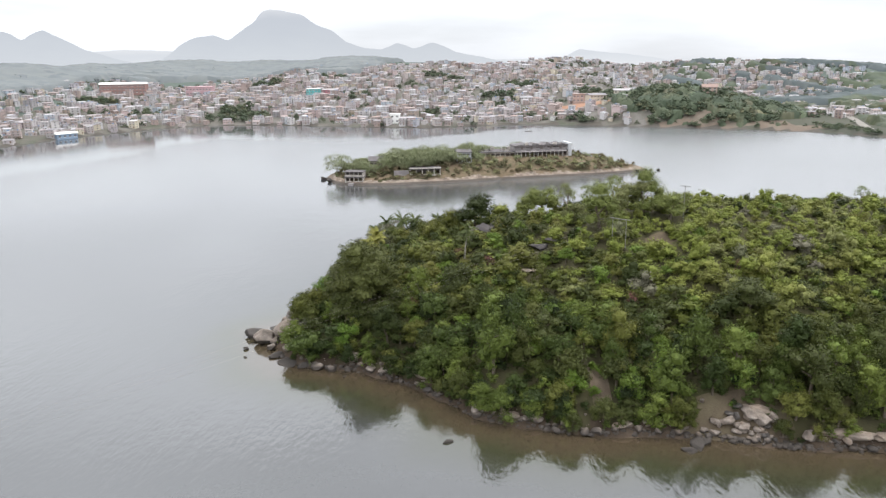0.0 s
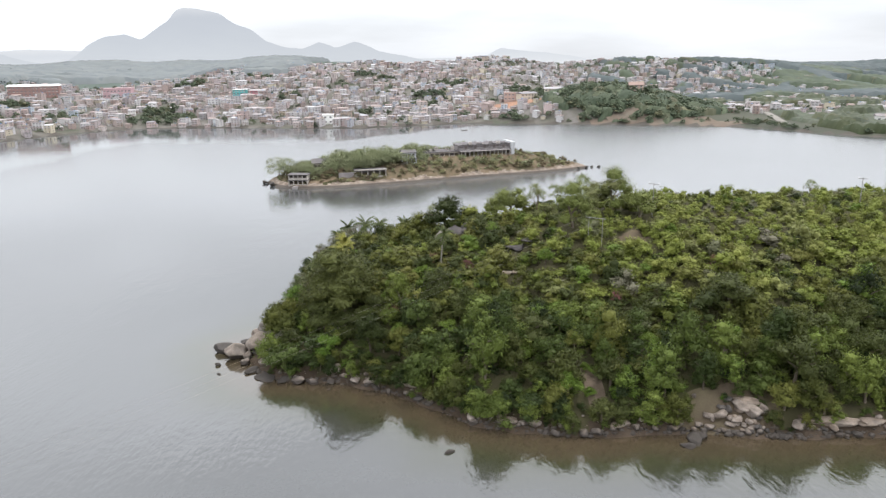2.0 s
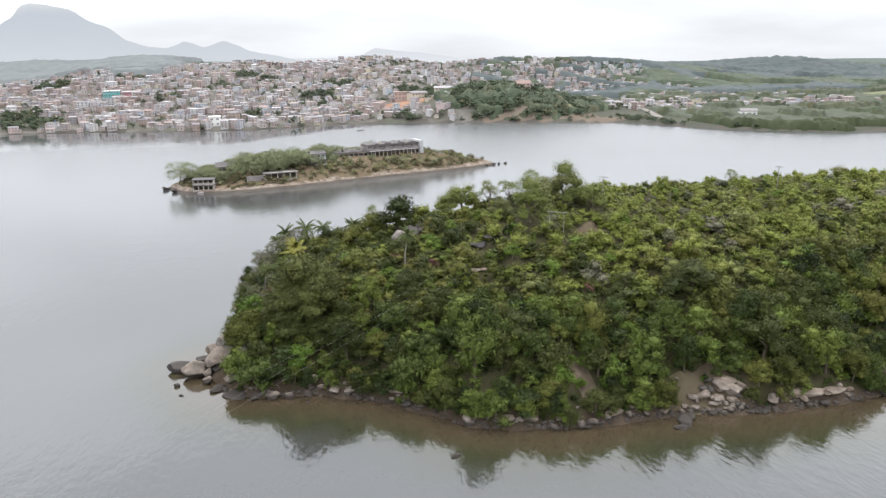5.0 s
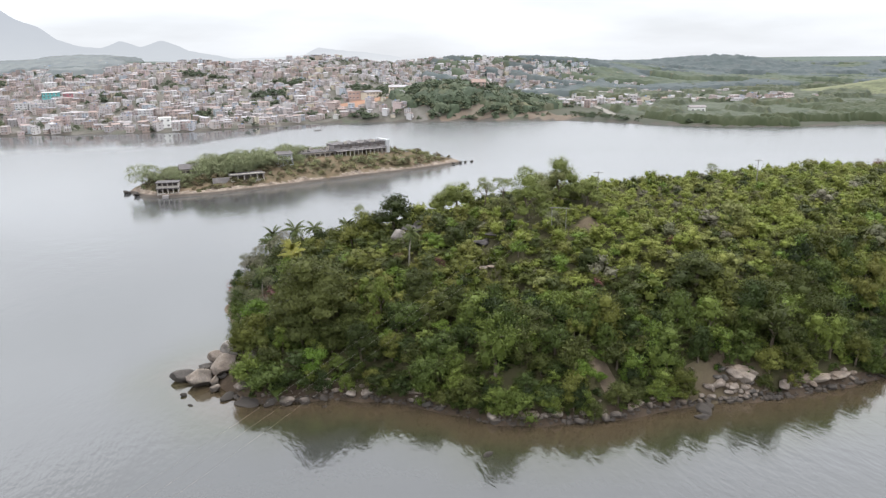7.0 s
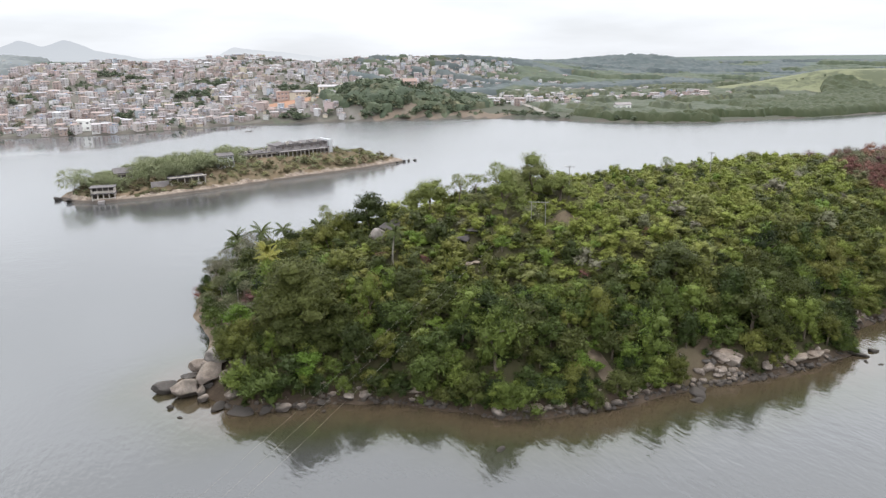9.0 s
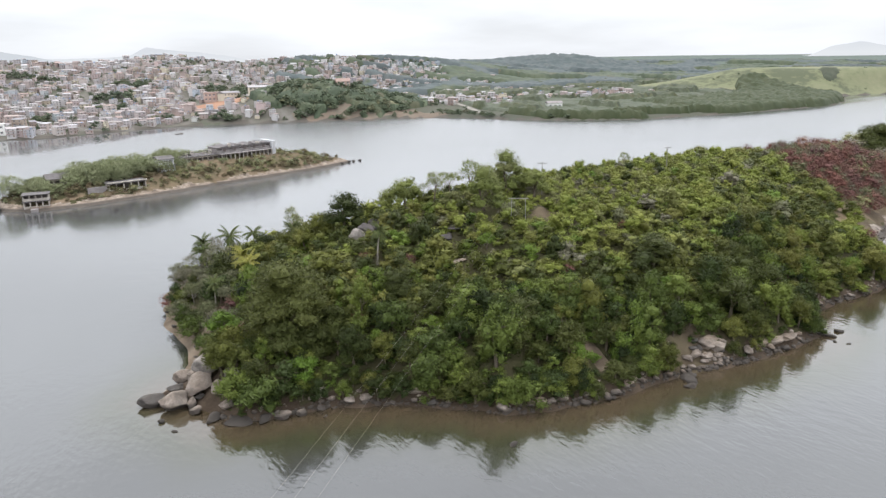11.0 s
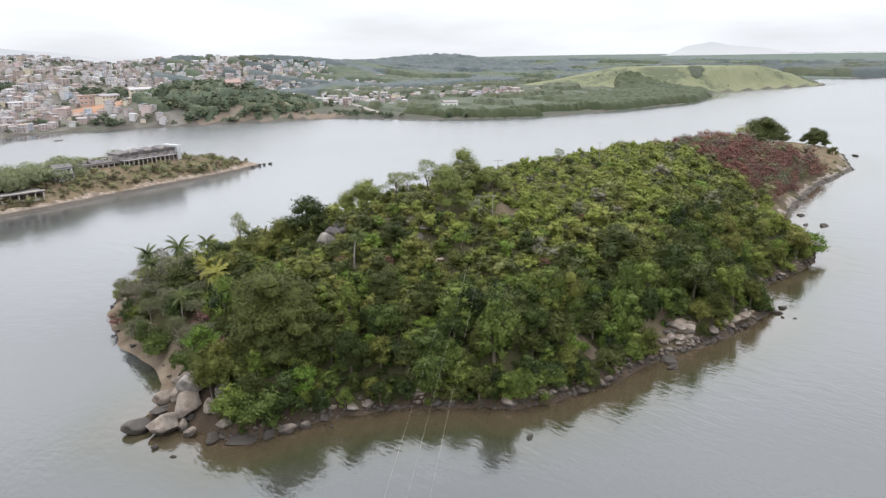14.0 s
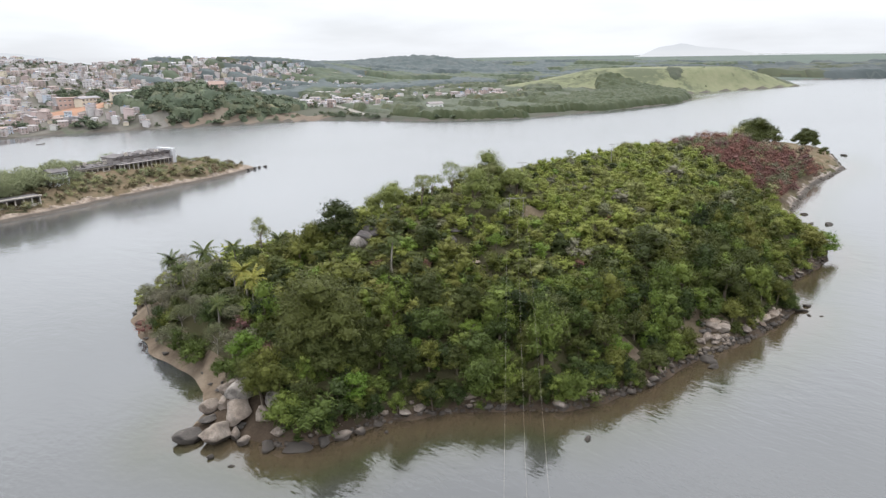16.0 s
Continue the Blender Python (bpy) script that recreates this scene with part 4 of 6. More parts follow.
special(LUSH, "shore_bush", -25.0, 112.0, 1.5, "dense green bush on the rocky point", which=2, clear=0.6, sink=2.0, stretch=0.95)
special(LUSH, "shore_bush", -20.6, 111.4, 1.2, "dense green bush on the rocky point", which=5, clear=0.5, sink=1.2, stretch=0.9, turn=70)
special(LUSH, "shore_bush", -24.3, 124.6, 0.95, "dense green bush above the granite boulders", which=3, clear=0.4, sink=0.4)
special(LUSH, "shore_bush", -26.2, 121.6, 0.7, "dense green bush above the granite boulders", which=7, clear=0.4, sink=0.4, turn=50)
for n, (x, y, s) in enumerate([(20.3, 91.6, 0.36), (22.3, 94.6, 0.42), (20.6, 95.6, 0.34)]):
    special(FRESH, "slip_bush", x, y, s, "small yellow-green bush on the bare slip", "shrub", which=n, turn=90 * n, clear=0.3, sink=0.4, group="slip bushes")
special(SHRUB, "shore_bush", 46.5, 86.5, 1.0, "round olive bush above the shore rocks", which=4)


def palm(x, y, tall, mat, turn, size, label, seed):
    """A coconut palm: ringed leaning trunk and drooping fronds of separate leaflets."""
    rng = np.random.default_rng(seed)
    z = height_at(isle_height, x, y)
    top = tagged(new("palm_tree"), label, "palm", "palms")
    top.matrix_basis = pose(x, y, z - 0.2, 0, 0, turn)
    lean = 0.10 * tall
    pts = [(lean * k * k, 0, tall * k) for k in np.linspace(0, 1, 7)]
    v, q = tube(pts, [0.24, 0.17, 0.15, 0.14, 0.13, 0.12, 0.13], 7)
    link_mesh("trunk", mesh_of("trunk", v, q, flat=False), BARK_PALE, top)
    for n in range(26):
        a, up = 2.4 * n, rng.uniform(-0.5, 1.35)
        long = size * rng.uniform(2.6, 3.4)
        rib = [np.array([0, 0, 0.0])]
        for k in range(7):
            rib.append(rib[-1] + long / 7 * np.array([math.cos(up), 0, math.sin(up)]))
            up -= 0.18
        rib = np.array(rib)
        verts, quads = [], []
        for k in range(1, 8):
            wide = 0.52 * size * math.sin(math.pi * (0.18 + 0.78 * k / 8))
            p, b = rib[k - 1], rib[k]
            for side in (-1, 1):
                i = len(verts)
                tip = (p + b) / 2 + np.array([0.25 * wide, side * wide, -0.75 * wide])
                verts += [p, b, tip + 0.0 * (b - p), tip - 0.18 * (b - p)]
                quads.append([i, i + 1, i + 2, i + 3])
        ob = link_mesh("frond", mesh_of("frond", verts, quads), mat, top)
        ob.matrix_basis = Matrix.Translation(pts[-1]) @ Matrix.Rotation(a, 4, "Z")
    TAKEN.append((x, y, 2.3))
    return top


for n, (x, y, tall, size) in enumerate([(-16.8, 171, 7.0, 1.15), (-12.2, 164.5, 7.6, 1.25), (-17.5, 163, 6.5, 1.1), (-8, 160, 7.5, 1.1), (-3, 153, 6.5, 1.1), (2.5, 126.5, 6.8, 0.95), (-22, 141, 6.0, 0.95)]):
    palm(x, y, tall - 0.6, LEAF_PALM, 70 * n, size * 0.8, "tall coconut palm with drooping green fronds", 60 + n)
for n, (x, y, tall, size) in enumerate([(-16.5, 139.5, 6.6, 1.15), (-15.2, 143.5, 6.2, 1.1)]):
    palm(x, y, tall - 0.3, LEAF_YELLOW, 110 * n + 30, size * 0.85, "coconut palm with yellowing fronds", 80 + n)

# the thicket that covers the island: tall bushes on the lower slope, low scrub towards the crest
rng = np.random.default_rng(12)
TAKEN += [(5.6, 137.4, 3.6), (3.4, 134.6, 1.8), (15.8, 125.0, 2.8), (13.2, 119.2, 2.4), (38.0, 124.0, 2.0), (21.2, 93.6, 2.1), (20.4, 91.0, 1.8), (40, 86, 3.0), (35.5, 86.5, 2.5)]


def grid_spots(step, loose):
    rows = []
    for gx in np.arange(-45, 292, step):
        for gy in np.arange(76, 196, step):
            rows.append((gx + rng.uniform(-loose, loose) + 0.5 * step * (round(gy / step) % 2), gy + rng.uniform(-loose, loose)))
    spots = np.array(rows)
    crest_y = np.interp(spots[:, 0], [p[0] for p in ISLE_SPINE], [p[1] for p in ISLE_SPINE])
    return zip(spots[:, 0], spots[:, 1], edge_distance(spots[:, 0], spots[:, 1], ISLE), isle_height(spots[:, 0], spots[:, 1]), crest_y)


def taken(x, y, share=1.0):
    return any((x - a) ** 2 + (y - b) ** 2 < share * c * c for a, b, c in TAKEN)


def burnt_ground(x, y):
    return x > 138 + 0.6 * (y - 120) + 6 * math.sin(y / 6)


near_shrubs, undergrowth, scorched, lee, upper = [], [], [], [], []
for (ax, ay), (bx, by) in zip(ISLE[5:22], ISLE[6:23]):  # bushes leaning out over the front shore
    long = math.hypot(bx - ax, by - ay)
    for k in np.arange(0, long, 2.4):
        x, y = ax + (bx - ax) * k / long + rng.uniform(-0.8, 0.8), ay + (by - ay) * k / long + rng.uniform(1.5, 2.8)
        if rng.random() < 0.8 and not (34 < x < 44.5 or 18.5 < x < 22.6):
            near_shrubs.append([x, y, max(height_at(isle_height, x, y), 0.1) - 0.3, rng.uniform(0.45, 0.8), rng.uniform(0, 6.28), int(rng.integers(0, 12)), rng.random(), 0])
for x, y, d, z, cy in grid_spots(3.15, 1.5):
    if taken(x, y) or x < -27.5 and y < 131:
        continue
    rim = 0.8 if x < 105 else 3.0
    if x < -14 and y > 127:
        rim = 2.8 if y < 142 else 0.8
    if d < rim:
        continue
    size = (0.78 + 0.22 * min(1, (d - rim) / 7)) * rng.uniform(0.72, 1.22)
    if rng.random() < 0.14 and x < 55:
        size *= 1.25
    if -24 < x < -4 and y < 117:
        size *= 0.78
    if x < -8 and y > 138:
        size *= 1.05
    row = [x, y, z - 0.25, size, rng.uniform(0, 6.28), int(rng.integers(0, 12)), rng.random(), 0]
    if x > 216 + 6 * math.sin(y / 5):
        if rng.random() < 0.10:
            scorched.append(row[:3] + [size * 0.5] + row[4:6] + [rng.random(), 1])
        continue
    if burnt_ground(x, y):
        if d > 3.6 + 1.8 * math.sin(x / 7) and rng.random() < 0.96:
            row[7] = 1 if (y > 146 and x < 185 and rng.random() < 0.5) or rng.random() < 0.27 else 2 if rng.random() < (0.6 if y > 150 and x > 195 else 0.09) else 0
            scorched.append(row)
        continue
    if x > 112 and y < 126 + 0.1 * (x - 120) and float(waves(np.array([x]), np.array([y]), 16, 77)[0]) > 0.15 and rng.random() < 0.8:
        continue
    if y > cy + 9:
        lee.append(row)
    elif z < 8.5 + 1.2 * math.sin(x / 9):
        if (d < 21 and x < 82 or x < 0) and len(near_shrubs) < 296:
            near_shrubs.append(row)
        else:
            row[7] = 3 if x > 75 and rng.random() < 0.5 else 1 if rng.random() < 0.06 else 2 if rng.random() < 0.06 else 0
            undergrowth.append(row)
for x, y, d, z, cy in grid_spots(2.4, 1.1):
    if z < 7.6 + 1.2 * math.sin(x / 9) or y > cy + 10 or burnt_ground(x, y) or taken(x, y, 0.8):
        continue
    bare = float(waves(np.array([x]), np.array([y]), 22, 44)[0])
    size = rng.uniform(0.95, 1.5) * (1.35 if rng.random() < 0.12 else 1.0) * (1.15 if x < 12 else 1.0) * (1 - 0.32 * min(1, max(0, (z - 15) / 4)))
    high = min(1.0, max(0.0, (z - 9) / 6)) * min(1.0, max(0.12, (x - 8) / 30))
    pick = rng.random()
    slot = 3 if pick < 0.74 * high else 1 if pick < 0.79 * high + 0.015 else 2 if rng.random() < 0.06 else 4 if rng.random() < 0.16 else 0
    upper.append([x, y, z - 0.25, size * (0.8 if bare > 0.7 else 1), rng.uniform(0, 6.28), int(rng.integers(0, 12)), rng.random(), slot])
fill = []
for gx in np.arange(-30, 118, 2.3):
    for gy in np.arange(80, 150, 2.3):
        x, y = gx + rng.uniform(-0.9, 0.9), gy + rng.uniform(-0.9, 0.9)
        d = float(edge_distance(np.array([x]), np.array([y]), ISLE)[0])
        if (x - 21.0) ** 2 + (0.45 * (y - 92.8)) ** 2 < 2.6 or not 1.3 < d < (22 if x < 20 else 13) or y > np.interp(x, [-40, -10, 30, 118], [127, 134, 118, 113]) or (x < -26.5 and y > 112) or 34 < x < 44.5 and d < 4 or taken(x, y, 0.2):
            continue
        fill.append([x, y, height_at(isle_height, x, y) - 0.15, rng.uniform(0.34, 0.62) * (0.75 if d < 3 else 1), rng.uniform(0, 6.28), int(rng.integers(0, 7)), rng.random(), 0])
thicket("shore_undergrowth", FILL, fill, [LEAF_LOW], "low green undergrowth filling the island's lower slope", "scrub")
for x, y, z, size, turn, which, tone, _ in near_shrubs:
    if x < -9 and y > 131 and rng.random() < 0.68:
        GREY.plant("dry_shrub", x, y, z, size * 0.95, math.degrees(turn), which, "half-dry olive-grey shrub on the island's flank", "shrub", "dry shrubs", rng.uniform(0.8, 1.1))
    elif x < -9 and y > 131 and rng.random() < 0.12:
        BURNT.plant("withered_shrub", x, y, z, size * 0.8, math.degrees(turn), which, "withered red-brown shrub among green trees", "shrub", "", 0.8)
    elif rng.random() < 0.22:
        DARK_SHRUB.plant("shrub", x, y, z, size * 1.04, math.degrees(turn), which, "dark green shrub in the dense island thicket", "shrub", "thicket shrubs", rng.uniform(0.85, 1.3))
    elif rng.random() < 0.12:
        TREE.plant("shrub_tree", x, y, z, size * 0.9, math.degrees(turn), which, "small green tree in the dense island thicket", "tree", "thicket trees", 1.05)
    else:
        (LUSH if rng.random() < 0.75 else SHRUB).plant("shrub", x, y, z, size * 1.04, math.degrees(turn), which, "rounded green shrub in the dense island thicket", "shrub", "thicket shrubs", rng.uniform(0.85, 1.35))
SCRUB = [LEAF, LEAF_GREY, LEAF_FRESH, LEAF_LIGHT, LEAF_DARK]
thicket("undergrowth", SHRUB, undergrowth, SCRUB, "dense green bushes covering the island's lower slope", "scrub")
thicket("slope_scrub", SMALL, upper, SCRUB, "low dense light green scrub covering the island's upper slope", "scrub")
thicket("lee_scrub", FAR_TREE, [[*r[:3], r[3] * 0.46, *r[4:]] for r in lee], [LEAF_LIGHT], "green scrub on the island's far slope", "scrub")
thicket("scorched_scrub", BURNT, scorched, [LEAF_BURNT, LEAF_GREY, LEAF_OLIVE], "scorched red-brown scrub on the island's far hill", "scrub")

# ---- rocks ----
def boulder_mesh(seed, sub=3, flat=0.75, rough=0.16, cuts=13, low=0.42):
    rng = np.random.default_rng(seed)
    v, t = BALL[sub]
    v = v.copy()
    for _ in range(cuts):  # split faces, as weathered granite has them
        d = rng.normal(size=3)
        d /= np.linalg.norm(d)
        cut = rng.uniform(low, 0.9)
        over = np.clip(v @ d - cut, 0, None)
        v -= 0.93 * over[:, None] * d
    k = rng.uniform(0, 6, 6)
    v *= 1 + rough * (np.sin(2.3 * v[:, :1] + k[0]) * np.sin(2.9 * v[:, 1:2] + k[1]) + 0.5 * np.sin(5.1 * v[:, 2:] + k[2]) * np.sin(4.3 * v[:, :1] + k[3]) + 0.25 * np.sin(9 * v[:, 1:2] + k[4]))
    v *= np.array([1, rng.uniform(0.7, 0.95), flat])
    return mesh_of("boulder", v, tris=t, flat=False)


STONES = [boulder_mesh(500 + n, 3, 0.62 + 0.06 * (n % 4)) for n in range(7)]
STONES_WET = [boulder_mesh(520 + n, 3, 0.55) for n in range(3)]
STONES_STREAK = [boulder_mesh(540 + n, 4, 0.8) for n in range(3)]


def boulder(x, y, wide, label, meshes=STONES, mat=ROCK, z=None, n=0, tall=1.0, group="shore boulders", fn=isle_height):
    ob = link_mesh("boulder", meshes[n % len(meshes)], mat)
    r = wide * 0.58
    ground = max(height_at(fn, x, y), -0.1) if z is None else z
    ob.matrix_basis = pose(x, y, ground + 0.22 * wide * tall, 0, 0, 73 * n) @ Matrix.Diagonal((r, r, r * tall, 1))
    return tagged(ob, label, "boulder", group)


# the cluster on the point: rounded blocks, the large ones split and leaning
STONES_ROUND = [boulder_mesh(580 + n, 4, 0.9, 0.11, 11, 0.5) for n in range(6)]


def point_boulder(x, y, wide, high, label, mat, n, lean=0.0):
    ob = link_mesh("boulder", STONES_ROUND[n % 6], mat)
    base = max(height_at(isle_height, x, y), 0.0)
    ob.matrix_basis = pose(x, y, base + 0.36 * high, lean, 0.5 * lean, 61 * n) @ Matrix.Diagonal((0.56 * wide, 0.50 * wide, 0.70 * high, 1))
    return tagged(ob, label, "boulder", "shore boulders")


for n, (x, y, wide, high, lean) in enumerate([(-34.4, 119.8, 4.2, 2.7, 0), (-32.4, 118.6, 1.9, 1.6, 0), (-32.2, 116.4, 1.7, 1.2, 8), (-31.4, 127.2, 3.2, 2.0, 5), (-30.4, 121.4, 5.4, 2.2, 6), (-28.6, 117.5, 2.5, 2.1, 0), (-28.6, 113.8, 2.1, 1.4, 0),
                                               (-26.4, 118.6, 3.4, 2.9, 6), (-22.4, 108.1, 2.3, 1.1, 0), (-20.1, 107.5, 1.6, 0.9, 0), (-16.4, 109.0, 2.1, 1.3, 0), (-17.3, 107.4, 1.4, 0.8, 0), (-28.4, 128.4, 2.2, 1.9, 20), (-30.6, 125.0, 2.4, 1.7, 10), (-27.2, 126.0, 3.0, 2.2, 12), (-28.4, 123.2, 5.0, 2.6, 16)]):
    point_boulder(x, y, wide, high, "large rounded pale granite boulder on the point", ROCK_STREAK if n in (7, 15) else ROCK, n, lean)
for n, (x, y, wide, high) in enumerate([(-36.9, 122.8, 4.1, 1.6), (-30.7, 113.4, 2.6, 0.7), (-28.2, 110.8, 4.2, 0.5), (-33.2, 124.4, 2.6, 0.9), (-33.8, 122.4, 1.6, 0.8), (-31.0, 119.6, 1.7, 0.8), (-36.9, 116.6, 1.0, 0.5), (-25.0, 109.0, 2.2, 0.7)]):
    point_boulder(x, y, wide, high, "dark wet granite boulder at the waterline", ROCK_DARK, n + 3)
# single stones along the front shore
for n, (x, y, wide) in enumerate([(-16.9, 107.6, 1.3), (-19.8, 107.4, 1.5), (-13.2, 106.2, 2.6), (-11.1, 105.4, 2.2), (-5.4, 101.3, 1.6), (-1.9, 97.9, 1.5), (-0.2, 97.4, 1.2), (3.4, 92.2, 2.6), (3.7, 91.3, 1.6), (5.2, 92.4, 1.6),
                                  (11.9, 89.3, 2.2), (15.7, 88.2, 2.4), (20.1, 86.6, 2.3), (22.4, 86.9, 1.6), (25.5, 86.9, 2.0), (18.0, 87.2, 1.3), (13.4, 88.4, 1.2), (10.2, 89.6, 1.4), (24, 87.6, 1.2), (28, 86.6, 1.6),
                                  (37.7, 87.0, 2.6), (39.6, 85.9, 2.6), (41.8, 86.0, 3.4), (35.5, 85.9, 2.0), (40.8, 87.4, 3.6), (38.6, 86.4, 1.8), (36.4, 86.8, 1.7), (34.2, 86.6, 1.5), (33.2, 87.4, 1.3), (43.5, 86.6, 2.2),
                                  (45.3, 83.0, 1.5), (44.8, 82.7, 1.0), (60, 83.2, 2.4), (64.0, 83.8, 2.8), (67.5, 84.0, 1.6), (72, 89.6, 2.0), (78, 90.2, 2.4), (88, 89.4, 2.2),
                                  (47.5, 84.2, 2.6), (31.5, 86.8, 1.2), (30.2, 87.4, 1.4), (-8.2, 103.0, 1.4), (7.2, 90.6, 1.5)]):
    boulder(x, y, wide * 0.8, "rounded grey granite boulder on the muddy shore", n=n + 2, tall=0.9 if n % 3 else 0.7, z=None if n < 30 or n > 32 else 0.0)
for n, (x, y, wide) in enumerate([(31.2, 82.4, 2.1), (32.4, 84.0, 3.4), (33.6, 84.6, 2.4), (-0.6, 84.7, 1.5), (66.0, 82.0, 3.2), (69.5, 81.5, 2.0), (64.5, 79.5, 1.0), (65.5, 77.5, 0.9), (141, 99.8, 3.0), (150, 109.4, 2.2), (139, 104, 2.4),
                                  (-17.5, 105.2, 0.9), (-36, 113, 0.9), (284, 138, 4.0)]):
    boulder(x, y, wide, "dark wet rock breaking the water near the shore", STONES_WET, ROCK_DARK, z=-0.25 * wide * 0.6, n=n, tall=0.7)
# long low slabs of bare granite
for n, (x, y, long, deep, high, turn) in enumerate([(52.5, 83.9, 6.5, 2.6, 1.2, -4), (57.2, 83.4, 4.2, 2.2, 1.0, 6), (-5.0, 102.6, 3.0, 1.5, 0.6, -40), (8.5, 90.4, 3.4, 1.6, 0.8, -18), (23.8, 87.4, 3.2, 1.8, 0.9, 5), (41.5, 87.6, 4.2, 2.4, 1.4, -20)]):
    ob = link_mesh("flat_rock", STONES[(n + 3) % 7], ROCK_SHORE)
    ob.matrix_basis = pose(x, y, max(height_at(isle_height, x, y), 0) + 0.25 * high, 6, 0, turn) @ Matrix.Diagonal((0.62 * long, 0.62 * deep, high, 1))
    tagged(ob, "long low granite slab bedded in the muddy shore", "rock", "shore slabs")
for n, (x, y, wide) in enumerate([(-27.6, 134.5, 0.9), (-26.8, 139.0, 0.7), (-28.2, 130.6, 1.3), (-27.0, 131.8, 0.8), (-26.2, 146.0, 1.0), (-27.4, 150.8, 1.4), (-26.0, 157.0, 1.6), (-26.6, 160.5, 1.2), (-24.6, 169.0, 1.5), (-22.8, 175.4, 1.3)]):
    boulder(x, y, wide, "dark weathered stone lying on the beach", STONES_WET, ROCK_DARK, n=n, tall=0.8, group="beach stones")
# angular rubble along the front shore, heaped where the bank has slipped
STONES_SMALL = [boulder_mesh(560 + n, 2, 0.7, 0.10) for n in range(6)]
rng = np.random.default_rng(17)
for n in range(96):
    heap = n < 46
    x = rng.normal(39.0, 3.0) if heap else rng.choice([rng.uniform(-28, 34), rng.uniform(44, 68), rng.uniform(68, 112)])
    y = float(np.interp(x, [p[0] for p in ISLE[1:32]], [p[1] for p in ISLE[1:32]])) + (abs(rng.normal(0.6, 1.6)) if heap else abs(rng.normal(0.3, 0.9)))
    boulder(x, y, rng.uniform(0.6, 1.5) if heap else rng.uniform(0.6, 1.6), "angular grey-brown rock in the shore rubble", STONES_SMALL, (ROCK, ROCK_SHORE, ROCK_DARK)[n % 3], n=n, tall=rng.uniform(0.7, 1.2), group="shore rubble")
# outcrops up the slope
for n, (x, y, wide, tall, mesh, mat, words) in enumerate([
        (4.6, 137.4, 3.9, 0.95, STONES_STREAK, ROCK_STREAK, "tall pale granite outcrop with dark streaks among trees"), (6.4, 138.6, 3.6, 0.9, STONES_STREAK, ROCK_BLACKISH, "tall pale granite outcrop with dark streaks among trees"), (9.0, 139.0, 3.6, 0.8, STONES_STREAK, ROCK_BLACKISH, "dark granite outcrop on the slope"),
        (16.4, 126.8, 4.4, 0.34, STONES, ROCK_BLACKISH, "dark granite outcrop on the slope"), (18.8, 127.2, 3.0, 0.4, STONES, ROCK_BLACKISH, "dark granite outcrop on the slope"), (13.2, 119.4, 2.4, 0.5, STONES_STREAK, ROCK_SHORE, "flat pale granite slab on the slope"),
        (14.8, 118.4, 1.7, 0.5, STONES, ROCK_SHORE, "small pale granite slab on the slope")]):
    boulder(x, y, wide, words, mesh, mat, n=n, tall=tall, group="slope outcrops")

rng = np.random.default_rng(91)
pebbles = []
small, small_t = BALL[1]
for _ in range(1500):
    x = rng.uniform(-30, 120) if rng.random() < 0.75 else rng.uniform(120, 284)
    y = float(np.interp(x, [p[0] for p in ISLE[1:32]], [p[1] for p in ISLE[1:32]])) + abs(rng.normal(0, 1.1)) + 0.1
    r = 0.12 + 0.48 * rng.random() ** 3
    v = small * np.array([1, rng.uniform(0.6, 1), rng.uniform(0.45, 0.8)]) * r * (1 + 0.15 * rng.normal(size=(len(small), 1)))
    pebbles.append((v + np.array([x, y, max(height_at(isle_height, x, y), -0.05) + 0.1 * r]), np.zeros((0, 4), int), small_t))
pv, pq, pt = stack(pebbles)
tagged(link_mesh("shore_stones", mesh_of("shore_stones", pv, pq, pt, flat=False), ROCK), "scattered grey stones along the island's muddy shore", "stones", kind="stuff")


# ---- poles and cables ----
def pole(x, y, tall, arm, turn, label, fn=isle_height, name="power_pole"):
    top = tagged(new(name), label, "pole", "power poles")
    top.matrix_basis = pose(x, y, height_at(fn, x, y) - 0.3, 0, 0, turn)
    v, q = tube([(0, 0, 0), (0, 0, tall * 0.5), (0, 0, tall)], [0.11, 0.08, 0.06], 8)
    link_mesh("post", mesh_of("post", v, q), POLE_GREY, top)
    arm_bar = part("crossarm", box(bmesh.new(), -arm, -0.05, tall - 0.36, arm, 0.05, tall - 0.24, 0.02), POLE_GREY, top)
    for k in (-0.92, 0.0, 0.92):
        v, q = tube([(k * arm, 0, tall - 0.24), (k * arm, 0, tall - 0.12), (k * arm, 0, tall)], [0.03, 0.06, 0.03], 6)
        link_mesh("insulator", mesh_of("insulator", v, q), WHITE, arm_bar)
    return top


frame_top = tagged(new("pole_frame"), "twin-post pole frame with pale crossbar on the crest", "pole", "power poles")
base_z = height_at(isle_height, 29.9, 122.0)
frame_top.matrix_basis = pose(29.9, 122.0, base_z - 0.3, 0, 0, -40)
for k in (-1.3, 1.3):
    v, q = tube([(k, 0, 0), (k, 0, 22.7 - base_z)], [0.06, 0.05], 8)
    link_mesh("post", mesh_of("post", v, q), POLE_GREY, frame_top)
part("crossbar", box(bmesh.new(), -1.9, -0.05, 22.45 - base_z, 1.9, 0.06, 22.57 - base_z, 0.02), POLE_GREY, frame_top)
pole(44.5, 132.5, 26.7 - height_at(isle_height, 44.5, 132.5), 1.0, -40, "slim grey power pole with short crossarm")
pole(94.5, 142.1, 24.7 - height_at(isle_height, 94.5, 142.1), 0.9, -30, "slim grey power pole with short crossarm")
